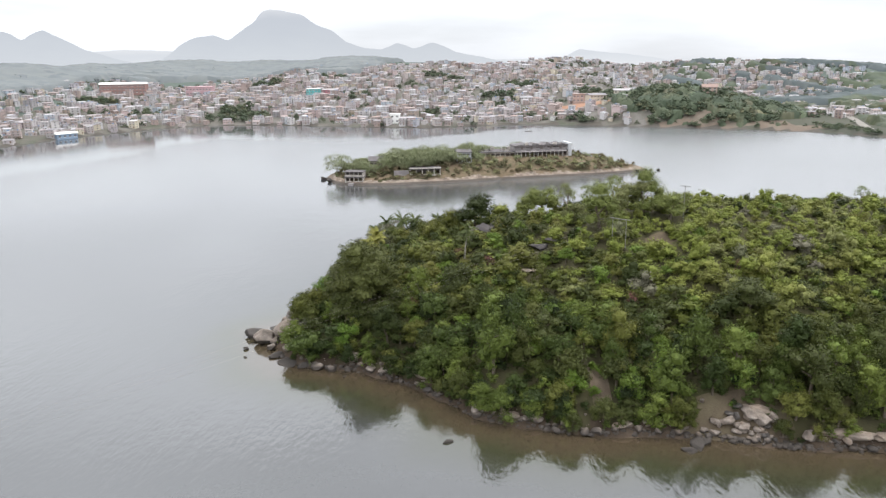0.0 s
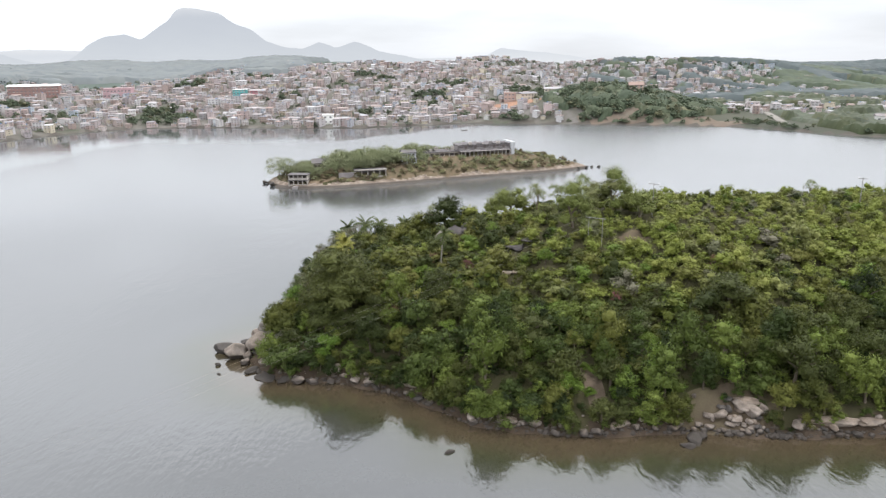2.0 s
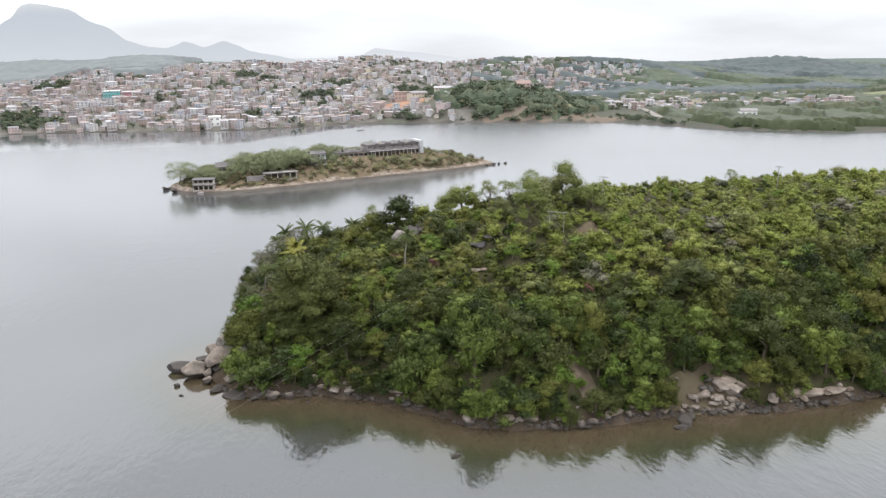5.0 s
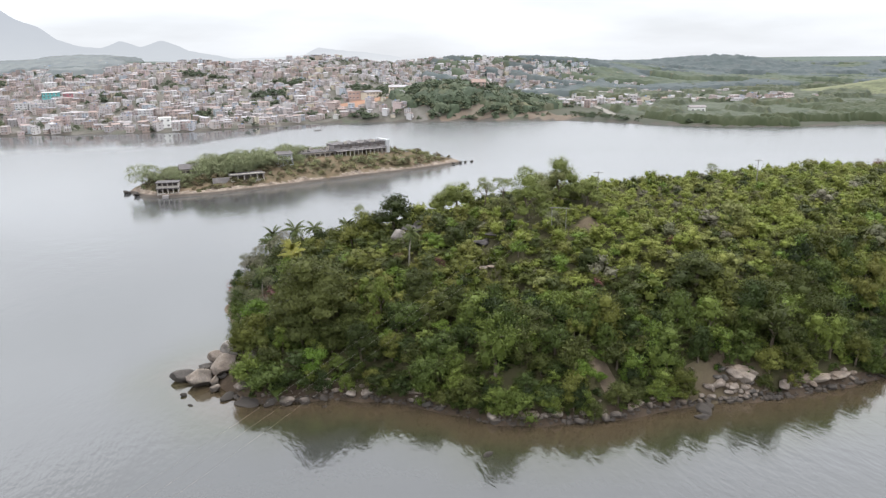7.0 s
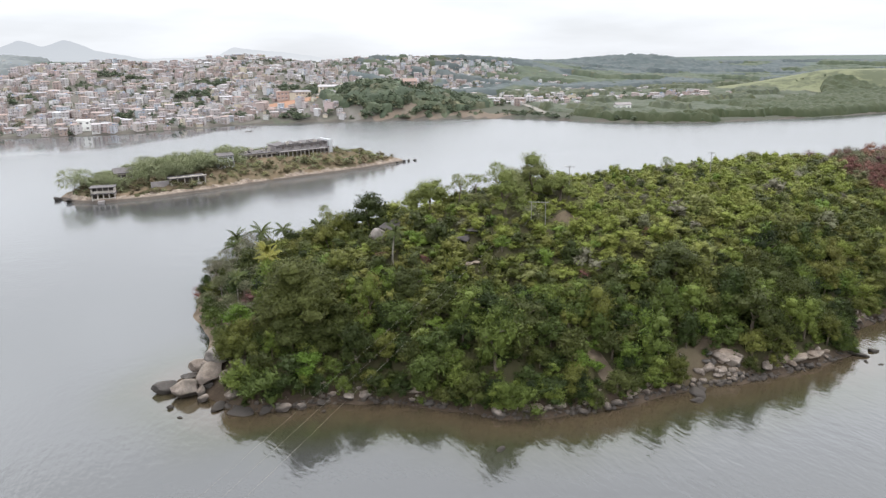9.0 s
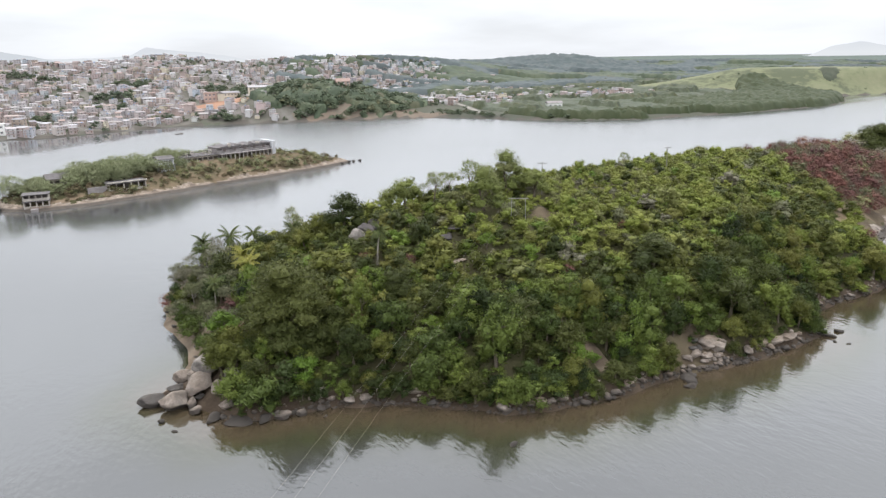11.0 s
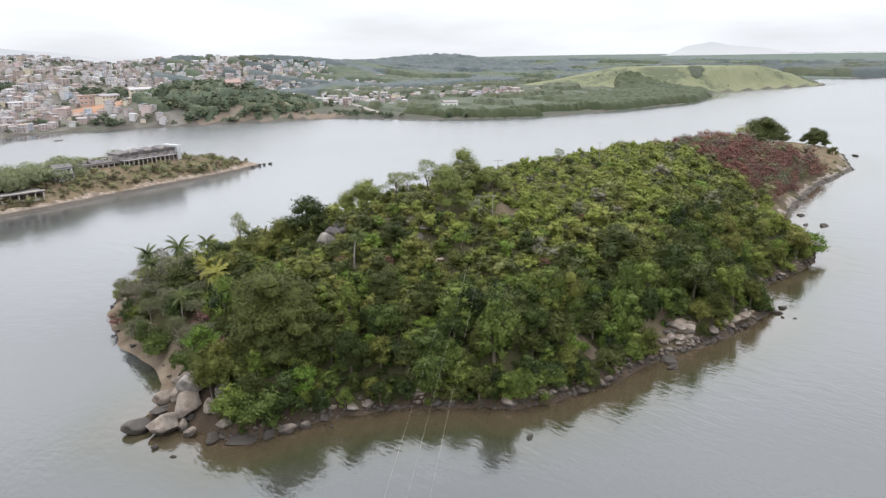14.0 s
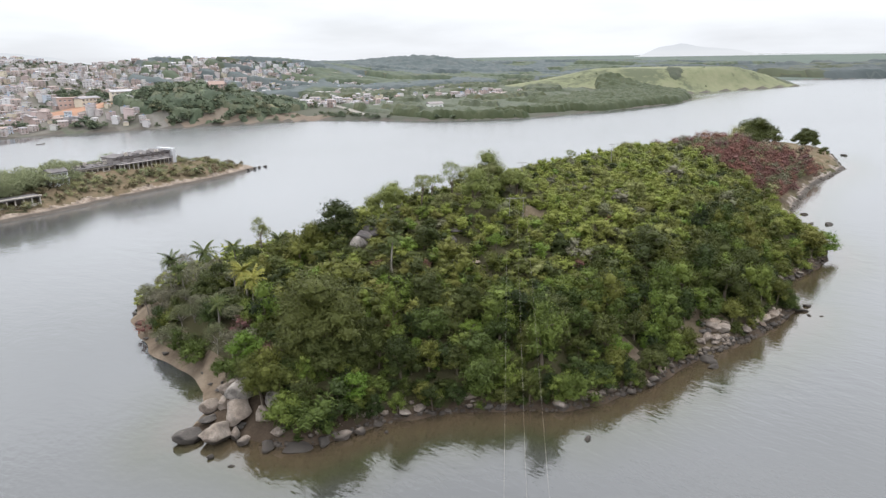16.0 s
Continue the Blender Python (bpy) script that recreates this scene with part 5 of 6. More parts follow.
pole(166, 152, 6.0, 0.8, -30, "slim grey power pole with short crossarm")
pole(-345, -193, 22, 1.6, -40, "tall grey power pole on the far bank", main_height)
way = Vector((math.sin(radians(-130)), math.cos(radians(-130)), 0))
for n, side in enumerate((-1.7, 0.0, 1.7)):
    across = Vector((way.y, -way.x, 0)) * side
    curve = bpy.data.curves.new("power_cable", "CURVE")
    curve.dimensions, curve.bevel_depth, curve.bevel_resolution = "3D", 0.006, 1
    spline = curve.splines.new("POLY")
    spline.points.add(60)
    for k, p in enumerate(spline.points):
        s = 500 * k / 60
        q = Vector((29.9, 122.0, 22.55 - 0.09 * s + 0.0002 * s * s)) + way * s + across
        p.co = (*q, 1)
    curve.materials.append(CABLE)
    tagged(new("power_cable", curve), "thin slack power cable spanning the channel", "cable", "power cables")


# ---- the ruined buildings on the low island ----
def frame_block(top, x0, x1, y0, y1, z0, z1, bays, mat, open_front=True, depth=0.35):
    """A storey of a gutted building: piers, sill walls, slab and a dark wall that paints the shade inside, with the
    front to -y.
    """
    step = (x1 - x0) / bays
    for k in range(bays + 1):
        x = x0 + k * step
        part("pier", box(bmesh.new(), x - 0.2, y0, z0, x + 0.2, y0 + depth, z1 - 0.25, 0.02), mat, top)
    for k in range(bays):
        x = x0 + k * step
        part("sill_wall", box(bmesh.new(), x + 0.2, y0 + 0.06, z0, x + step - 0.2, y0 + depth - 0.04, z0 + (0.8 if open_front else 1.1)), mat, top)
        if not open_front:
            part("lintel", box(bmesh.new(), x + 0.2, y0 + 0.06, z1 - 0.8, x + step - 0.2, y0 + depth - 0.04, z1 - 0.25), mat, top)
    part("slab", box(bmesh.new(), x0 - 0.5, y0 - 0.5, z1 - 0.25, x1 + 0.5, y1 + 0.3, z1, 0.03), TILE_OLD, top)
    part("back_wall", box(bmesh.new(), x0, y1 - 0.3, z0, x1, y1, z1 - 0.25), mat, top)
    for x in (x0, x1):
        part("end_wall", box(bmesh.new(), x - 0.15, y0 + depth, z0, x + 0.15, y1 - 0.3, z1 - 0.25), mat, top)
    part("inner_wall", box(bmesh.new(), x0 + 0.2, y0 + 2.2, z0, x1 - 0.2, y0 + 2.4, z1 - 0.25), INNER_SHADE, top)


def gable_roof(top, x0, x1, y0, y1, z, rise, mat, along="x", name="roof"):
    bm = bmesh.new()
    if along == "x":
        m = (y0 + y1) / 2
        rows = [[(x, y0, z), (x, m, z + rise), (x, y1, z)] for x in (x0, x1)]
    else:
        m = (x0 + x1) / 2
        rows = [[(x0, y, z), (m, y, z + rise), (x1, y, z)] for y in (y0, y1)]
    up = [[bm.verts.new(p) for p in row] for row in rows]
    low = [[bm.verts.new((p[0], p[1], p[2] - 0.22)) for p in row] for row in rows]
    for k in (0, 1):
        bm.faces.new([up[0][k], up[1][k], up[1][k + 1], up[0][k + 1]])
        bm.faces.new([low[0][k + 1], low[1][k + 1], low[1][k], low[0][k]])
    for a, b in ((0, 0), (1, 1)):
        bm.faces.new([up[a][0], up[a][1], low[a][1], low[a][0]])
        bm.faces.new([up[a][1], up[a][2], low[a][2], low[a][1]])
        bm.faces.new([low[a][0], low[a][1], low[a][2]])
    for k in (0, 2):
        bm.faces.new([up[0][k], low[0][k], low[1][k], up[1][k]])
    bmesh.ops.recalc_face_normals(bm, faces=bm.faces)
    return part(name, bm, mat, top)


def ruin(name, x, y, turn, label, z=None):
    top = tagged(new(name), label, "ruin", "ruined buildings")
    top.matrix_basis = pose(x, y, height_at(ruin_height, x, y) if z is None else z, 0, 0, turn)
    return top


END_WALL = plain("faded_blue_whitewash", (0.43, 0.43, 0.44), 0.9, 0.1, wear=0.4, scale=0.6)
# the long hospital-like block: lower colonnade, upper gallery, cross gables, whitewashed end
ob = ruin("ruined_long_building", 17, 317.2, 11.5, "long roofless grey concrete ruin with open galleries", 6.2)
frame_block(ob, 12, 37, 0, 9, 0.2, 3.4, 10, CONCRETE)
frame_block(ob, 12, 37, 1.2, 9, 3.4, 5.7, 10, CONCRETE, False)
frame_block(ob, -4, 12, 0.6, 8, 0.2, 3.3, 7, CONCRETE_PALE, False)
for k in range(4):
    gable_roof(ob, 14.5 + 5.6 * k, 19.6 + 5.6 * k, 1.0, 9.2, 5.7, 0.6, TILE_OLD, "y")
gable_roof(ob, 1, 6.6, 0.4, 8.2, 3.3, 0.8, TILE_OLD)
for k in range(6):
    part("broken_wall", box(bmesh.new(), -4 + 2.6 * k, 3.2, 3.3, -2.4 + 2.6 * k, 3.5, 3.8 + 0.7 * (k * 7 % 3)), CONCRETE_PALE, ob)
for k in range(9):
    z = 3.3 + 0.35 * (k * 5 % 4)
    part("rafter", box(bmesh.new(), -3.6 + 1.75 * k, 0.3, z + 0.2, -3.4 + 1.75 * k, 7.6, z + 0.38), TILE_OLD, ob)
for k in range(7):
    x = 13.5 + 3.3 * k
    part("wall_stub", box(bmesh.new(), x, 0.9, 5.7, x + 0.9 + 0.5 * (k % 3), 1.25, 6.15 + 0.45 * (k * 5 % 3), 0.03), CONCRETE_PALE if k % 2 else CONCRETE, ob)
for k in range(5):
    x = 14.6 + 4.6 * k
    part("broken_balcony", box(bmesh.new(), x, -0.5, 3.35, x + 2.2 + 0.6 * (k % 2), 1.2, 3.55, 0.03), CONCRETE, ob)
    # thin dark panel on the wall face, painted as a shaded opening
    part("dark_opening", box(bmesh.new(), x + 0.3, 1.14, 3.75, x + 1.5, 1.24, 5.2), INNER_SHADE, ob)
# the same kind of dark panel imitates an opening in the end wall
part("end_opening", box(bmesh.new(), 38.78, 2.4, 2.6, 38.86, 4.4, 4.6), INNER_SHADE, ob)
part("end_tower", box(bmesh.new(), 37.2, -0.6, 0, 38.8, 9.2, 6.4, 0.04), END_WALL, ob, "whitewashed end wall")
part("porch_roof", box(bmesh.new(), 12, -2.4, 3.0, 36, -0.5, 3.2, 0.03), CONCRETE, ob)
for k in range(13):
    part("porch_post", box(bmesh.new(), 12.2 + 1.96 * k, -2.3, -1.6, 12.5 + 1.96 * k, -2.0, 3.0), CONCRETE_PALE, ob)
# small whitewashed house
ob = ruin("ruined_house", 2.4, 308.2, 8, "small two-storey whitewashed ruin with dark openings", 5.4)
frame_block(ob, 0, 6.2, 0, 6, 0.2, 2.9, 3, END_WALL)
frame_block(ob, 0.2, 6.0, 0.2, 6, 2.9, 5.4, 3, END_WALL, False)
gable_roof(ob, -0.2, 6.4, -0.2, 6.3, 5.4, 1.0, TILE_OLD)
# low pavilion by the shore
ob = ruin("ruined_pavilion", -17.6, 294.4, 6, "low ruined pavilion with flat roof and open front", 2.3)
frame_block(ob, 0, 12.6, 0, 6, 0.2, 3.3, 5, CONCRETE_PALE)
part("parapet", box(bmesh.new(), -0.5, -0.5, 3.3, 13.1, 0.0, 3.7, 0.03), CONCRETE_PALE, ob)
part("retaining_wall", box(bmesh.new(), -7, 0.5, -0.6, -0.5, 1.0, 2.6, 0.03), CONCRETE, ob)
# boathouse at the tip
ob = ruin("ruined_boathouse", -44.6, 290.2, -8, "roofless concrete boathouse frame at the water", 0.6)
frame_block(ob, 0, 7.4, 0, 5, 0, 2.6, 4, CONCRETE_PALE)
frame_block(ob, 0, 7.4, 0.2, 5, 2.6, 4.8, 4, CONCRETE_PALE, True)
part("jetty", box(bmesh.new(), 2, -3.5, -1.0, 4.2, 0, 0.3, 0.05), CONCRETE, ob)
# cottage under trees
ob = ruin("ruined_cottage", -36, 304.0, 4, "whitewashed cottage with dark tiled roof under trees")
frame_block(ob, 0, 8, 0, 6, 0.1, 3.2, 4, CONCRETE_PALE, False)
gable_roof(ob, -0.4, 8.4, -0.4, 6.4, 3.2, 1.6, TILE_OLD)

rng = np.random.default_rng(33)
for n in range(300):
    x = rng.uniform(-54, 30)
    y = 286 + 0.27 * (x + 50) + rng.uniform(6, 33)
    if float(edge_distance(np.array([x]), np.array([y]), RUIN)[0]) < 4.5:
        continue
    if any(a - 0.5 < x < b + 0.5 and c - 0.5 < y < e - 1 for a, b, c, e in ((-18, -5, 294, 300), (2, 9, 308, 314), (-45, -36, 288, 295), (12, 57, 309, 327), (-36, -28, 302, 310))):
        continue
    PALE_TREE.plant("island_tree", x, y, height_at(ruin_height, x, y) - 0.2, rng.uniform(0.55, 1.1) * (1.25 if y > 302 else 1.0), rng.uniform(0, 360), n, "pale green spreading tree among island ruins", "tree", "ruin island trees")
for n, (x, y, s) in enumerate([(29.5, 315.5, 0.6), (13, 322, 1.1), (22, 331, 1.15), (30, 333, 1.0), (11, 326, 1.2), (12, 311, 0.6), (48, 336, 0.5), (38, 337, 0.7), (62, 331, 0.5)]):
    PALE_TREE.plant("island_tree", x, y, height_at(ruin_height, x, y) - 0.2, s, 77 * n, n, "pale green spreading tree among island ruins", "tree", "ruin island trees")
tufts, bushes = [], []
for n in range(750):
    x = rng.uniform(-50, 87)
    y = float(np.interp(x, [p[0] for p in RUIN[:11]], [p[1] for p in RUIN[:11]])) + rng.uniform(2.5, 24)
    d = float(edge_distance(np.array([x]), np.array([y]), RUIN)[0])
    if d > 3.5 and not (17 < x < 57 and y > 315):
        tufts.append([x, y, height_at(ruin_height, x, y) - 0.25, rng.uniform(0.10, 0.26) * (2.2 if rng.random() < 0.12 else 1), rng.uniform(0, 6.28), n, rng.random(), int(rng.random() < 0.22)])
for n in range(170):
    x = rng.uniform(-48, 84)
    y = float(np.interp(x, [p[0] for p in RUIN[:11]], [p[1] for p in RUIN[:11]])) + rng.uniform(3.5, 20)
    if float(edge_distance(np.array([x]), np.array([y]), RUIN)[0]) > 4:
        bushes.append([x, y, height_at(ruin_height, x, y) - 0.3, rng.uniform(0.35, 1.0), rng.uniform(0, 6.28), n, rng.random(), 0 if n % 3 else 1])
thicket("island_bushes", OLIVE_BUSH, bushes, [LEAF_OLIVE, LEAF_PALE], "olive bushes on the ruin island's dry slope", "bushes")
thicket("dry_grass_tufts", FAR_TREE, tufts, [GRASS_DRY, LEAF_PALE, LEAF_OLIVE], "yellowed dry grass and low bushes on the ruin island", "grass")
for n, (x, y, w) in enumerate([(60, 331, 3.6), (91, 321, 2.6), (94.5, 321.5, 2.0), (88, 319.5, 2.2), (84, 318, 2.0), (-56, 303, 3.0), (-52, 296, 3.0)]):
    boulder(x, y, w, "dark rock at the low island's edge", STONES_WET, ROCK_DARK, n=n, tall=0.9, group="ruin island rocks", fn=ruin_height)


# ---- the town ----
def house_shape(rng, wide, deep, storeys, roof):
    """Boxes of a house, front to -y: (x0, y0, z0, x1, y1, z1, part) with the ground line at 0."""
    tall = 2.9 * storeys
    rows = [(-wide / 2, -deep / 2, -4.0, wide / 2, deep / 2, tall, "wall")]
    count = max(2, int(wide / 2.8))
    for s in range(storeys):
        for k in range(count):
            x = -wide / 2 + wide * (k + 0.5) / count
            if s == 0 and k == count // 2:
                rows.append((x - 0.5, -deep / 2 - 0.05, 0.0, x + 0.5, -deep / 2 + 0.05, 2.1, "door"))
            else:
                rows.append((x - 0.6, -deep / 2 - 0.05, 2.9 * s + 1.0, x + 0.6, -deep / 2 + 0.05, 2.9 * s + 2.2, "window"))
        if s and rng.random() < 0.5:
            rows.append((-wide / 2, -deep / 2 - 1.1, 2.9 * s - 0.15, wide / 2, -deep / 2, 2.9 * s + 0.02, "balcony"))
            rows.append((-wide / 2, -deep / 2 - 1.1, 2.9 * s + 0.02, wide / 2, -deep / 2 - 1.0, 2.9 * s + 0.9, "balcony"))
        rows.append((wide / 2 - 0.05, -0.7, 2.9 * s + 1.0, wide / 2 + 0.05, 0.7, 2.9 * s + 2.2, "window"))
    if roof == 0:  # flat slab with parapet and tank
        rows += [(-wide / 2 - 0.3, -deep / 2 - 0.4, tall, wide / 2 + 0.3, deep / 2 + 0.3, tall + 0.25, "roof"),
                 (-wide / 2, -deep / 2, tall + 0.25, wide / 2, -deep / 2 + 0.15, tall + 1.1, "parapet"), (wide / 2 - 0.15, -deep / 2 + 0.15, tall + 0.25, wide / 2, deep / 2, tall + 1.1, "parapet"),
                 (wide * 0.1, deep * 0.1, tall + 0.25, wide * 0.1 + 1.2, deep * 0.1 + 1.2, tall + 1.6, "tank")]
    return rows, tall


CUBE_Q = np.array([[0, 3, 2, 1], [4, 5, 6, 7], [0, 1, 5, 4], [1, 2, 6, 5], [2, 3, 7, 6], [3, 0, 4, 7]])


def box_np(x0, y0, z0, x1, y1, z1):
    return np.array([(x0, y0, z0), (x1, y0, z0), (x1, y1, z0), (x0, y1, z0), (x0, y0, z1), (x1, y0, z1), (x1, y1, z1), (x0, y1, z1)], float)


def pitched_np(wide, deep, tall, rise, single):
    e = 0.45
    x0, x1, y0, y1 = -wide / 2 - e, wide / 2 + e, -deep / 2 - e, deep / 2 + e
    if single:
        top = [(x0, y0, tall + 0.15), (x1, y0, tall + 0.15), (x1, y1, tall + 0.15 + rise), (x0, y1, tall + 0.15 + rise)]
        v = np.array([(p[0], p[1], p[2] - 0.15) for p in top] + top, float)
        return v, CUBE_Q
    rows = [[(x, y0, tall), (x, 0, tall + rise), (x, y1, tall)] for x in (x0, x1)]
    v = np.array(rows[0] + rows[1] + [(p[0], p[1], p[2] - 0.15) for r in rows for p in r], float)
    q = [[0, 3, 4, 1], [1, 4, 5, 2], [6, 7, 10, 9], [7, 8, 11, 10], [0, 1, 7, 6], [1, 2, 8, 7], [3, 9, 10, 4], [4, 10, 11, 5], [0, 6, 9, 3], [2, 5, 11, 8]]
    return v, np.array(q)


SLOT = {"wall": 0, "parapet": 0, "balcony": 0, "roof": 1, "window": 2, "door": 3, "tank": 4}
PAINTS = [PLASTER, ROOFS, DARK_PANE, DOOR_WOOD, TANK_BLUE]


class HouseKind:
    def __init__(self, seed):
        rng = np.random.default_rng(seed)
        self.wide, self.deep, self.storeys, self.roof = rng.uniform(5.5, 10), rng.uniform(6, 9), int(rng.choice([1, 2, 2, 3, 3])), int(rng.choice([0, 0, 1, 2]))
        rows, tall = house_shape(rng, self.wide, self.deep, self.storeys, self.roof)
        self.parts = [(r[6], box_np(*r[:6]), CUBE_Q) for r in rows]
        if self.roof:
            v, q = pitched_np(self.wide, self.deep, tall, 1.4 if self.roof == 1 else 1.0, self.roof == 2)
            self.parts.append(("roof", v, q))
            if self.roof == 1:
                g = np.array([(x, y, z) for x in (-self.wide / 2 + 0.01, self.wide / 2 - 0.01) for y, z in ((-self.deep / 2, tall), (0, tall + 1.2), (self.deep / 2, tall))])
                self.parts += [("gable", g[:3], np.zeros((0, 4), int)), ("gable", g[[5, 4, 3]], np.zeros((0, 4), int))]
        self.meshes = [(n, mesh_of(n, v, q, [[0, 1, 2]] if n == "gable" else ())) for n, v, q in self.parts]

    def build(self, x, y, z, turn, label, paint=None, size=1.0, name="house", group="town houses"):
        top = tagged(new(name), label, "house", group)
        top.matrix_basis = pose(x, y, z, 0, 0, turn) @ Matrix.Diagonal((size, size, size * 0.84, 1))
        for n, mesh in self.meshes:
            slot = SLOT.get(n, 0)
            ob = new(n, mesh)
            ob.parent = top
            if not mesh.materials:
                mesh.materials.append(PAINTS[slot])
            if paint is not None and slot == 0:
                ob.material_slots[0].link = "OBJECT"
                ob.material_slots[0].material = paint
        return top


HOUSES = [HouseKind(700 + n) for n in range(14)]
# plaster colour is one for each house: the walls of a kind take it from the house's own random tone
rng = np.random.default_rng(55)
lots = []
for gy in np.arange(445, 1120, 8.6):
    for gx in np.arange(-440, 560, 7.7):
        lots.append((gx + rng.uniform(-4.6, 4.6), gy + rng.uniform(-4.6, 4.6)))
lots = np.array(lots)
ld, lz = edge_distance(lots[:, 0], lots[:, 1], SHORE), main_height(lots[:, 0], lots[:, 1])
green = waves(lots[:, 0], lots[:, 1], 95, 71)
town_mask = smooth(165 - lots[:, 0], -10, 60) * smooth(480 - 190 * smooth(-lots[:, 0], 140, 300) - ld, 0, 90) * smooth(lots[:, 0], -430, -330)
back_mask = 0.9 * bump_at(lots[:, 0], lots[:, 1], 320, 860, 120, 120) + 0.5 * bump_at(lots[:, 0], lots[:, 1], 470, 830, 90, 120) + 0.6 * bump_at(lots[:, 0], lots[:, 1], 160, 900, 110, 120)
flat_mask = 0.75 * bump_at(lots[:, 0], lots[:, 1], 345, 600, 70, 40) + 0.75 * bump_at(lots[:, 0], lots[:, 1], 470, 560, 70, 28) + 0.8 * bump_at(lots[:, 0], lots[:, 1], 266, 570, 30, 30)
head = bump_at(lots[:, 0], lots[:, 1], 203, 560, 62, 46)
groves = [(-182, 604, 36, 18), (-196, 640, 20, 18), (-44, 745, 18, 12), (43, 690, 20, 14), (-15, 603, 15, 9), (103, 563, 15, 8), (38, 652, 15, 11), (160, 690, 44, 40), (-255, 600, 16, 12), (-90, 690, 15, 12), (-140, 830, 24, 15), (-320, 640, 22, 20), (-10, 800, 26, 16), (70, 760, 28, 20), (-200, 790, 24, 16), (66, 590, 12, 8)]
grove = sum(bump_at(lots[:, 0], lots[:, 1], *g) for g in groves)
chance = np.maximum.reduce([town_mask * 0.84, back_mask, flat_mask])
near_lots, far_lots, tree_spots = [], [], []
for (x, y), d, z, g, h, v, c in zip(lots, ld, lz, green, head, grove, chance):
    if d < 2.0:
        continue
    if h > 0.35 or v > 0.45:
        if rng.random() < 0.85 and not by_villa(x, y):
            tree_spots.append((x, y, z, rng.uniform(0.75, 1.2)))
            tree_spots.append((x + rng.uniform(-4, 4), y + rng.uniform(-4, 4), z, rng.uniform(0.6, 1.0)))
        continue
    if (x - 117) ** 2 / 600 + (y - 620) ** 2 / 560 < 1:
        continue
    if rng.random() < c and g > -0.95:
        (near_lots if d < 62 and -330 < x < 175 and len(near_lots) < 215 else far_lots).append((x, y, z, rng.normal(0, 34) + 20 * math.sin(x / 60)))
    elif rng.random() < (0.75 if c > 0.3 else 0.05):
        tree_spots.append((x, y, z, rng.uniform(0.4, 0.85)))
for n, (x, y, z, turn) in enumerate(near_lots):
    kind = HOUSES[int(rng.integers(0, len(HOUSES)))]
    words = {0: "flat-roofed", 1: "tile-roofed", 2: "sheet-roofed"}[kind.roof]
    kind.build(x, y, z, turn, f"{'low' if kind.storeys == 1 else 'tall narrow' if kind.storeys == 3 else 'two-storey'} {words} house on the crowded shore", size=rng.uniform(0.48, 0.76))

vs, qs, ts, tones, idx, idt, n = [], [], [], [], [], [], 0
for x, y, z, turn in far_lots:
    kind = HOUSES[int(rng.integers(0, len(HOUSES)))]
    tone, size, wide_by, tall_by = rng.random(), rng.uniform(0.42, 0.72), rng.uniform(0.75, 1.7), rng.uniform(0.65, 1.1)
    c, s = math.cos(radians(turn)) * size, math.sin(radians(turn)) * size
    for name, v, q in kind.parts:
        vs.append(np.stack([x + v[:, 0] * wide_by * c - v[:, 1] * s, y + v[:, 0] * wide_by * s + v[:, 1] * c, z + v[:, 2] * size * tall_by], -1))
        if name == "gable":
            ts.append(np.array([[0, 1, 2]]) + n)
            idt.append(np.zeros(1))
        else:
            q = q[1:] if len(q) == 6 else q
            qs.append(q + n)
            idx.append(np.full(len(q), SLOT[name]))
        tones.append(np.full(len(v), tone))
        n += len(v)
mesh = mesh_of("town_houses", np.concatenate(vs), np.concatenate(qs), np.concatenate(ts), np.concatenate(tones), np.concatenate(idx + idt))
tagged(link_mesh("town_houses", mesh, PAINTS), "crowded painted and brick houses climbing the town's hillside", "houses", kind="stuff")


def big_house(name, x, y, wide, deep, tall, paint, roof, label, turn=0.0, rise=0.0, floors=2):
    top = tagged(new(name), label, "building", "")
    top.matrix_basis = pose(x, y, height_at(main_height, x, y), 0, 0, turn)
    part("wall", box(bmesh.new(), -wide / 2, -deep / 2, -6, wide / 2, deep / 2, tall), paint, top)
    if rise:
        gable_roof(top, -wide / 2 - 0.6, wide / 2 + 0.6, -deep / 2 - 0.6, deep / 2 + 0.6, tall + 0.2, rise, roof)
    else:
        part("roof", box(bmesh.new(), -wide / 2 - 0.4, -deep / 2 - 0.4, tall, wide / 2 + 0.4, deep / 2 + 0.4, tall + 0.4, 0.05), roof, top)
    count = max(2, int(wide / 3.2))
    for s in range(floors):
        for k in range(count):
            x0 = -wide / 2 + wide * (k + 0.5) / count
            z0 = tall * (s + 0.35) / floors
            pane = part("window", box(bmesh.new(), x0 - 0.8, -deep / 2 - 0.06, z0, x0 + 0.8, -deep / 2 + 0.05, z0 + 1.2), DARK_PANE, top)
            part("sill", box(bmesh.new(), x0 - 0.95, -deep / 2 - 0.2, z0 - 0.14, x0 + 0.95, -deep / 2 + 0.02, z0), WHITE, pane)
    return top


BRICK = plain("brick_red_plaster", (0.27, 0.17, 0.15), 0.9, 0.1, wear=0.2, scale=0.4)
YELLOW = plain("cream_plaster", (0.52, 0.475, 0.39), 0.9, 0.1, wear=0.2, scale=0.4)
big_house("teal_house", -142, 735, 13, 10, 8, TEAL, WHITE, "bright teal three-storey house among pale houses", floors=3)
big_house("red_house", -124, 733, 15, 10, 6, plain("raspberry_plaster", (0.40, 0.17, 0.19), 0.9, wear=0.15), ROOFS, "raspberry red house with sheet roof", rise=1.2)
big_house("white_house", -45.5, 566, 8, 7, 7, WHITE, WHITE, "white two-storey house at the water's edge")
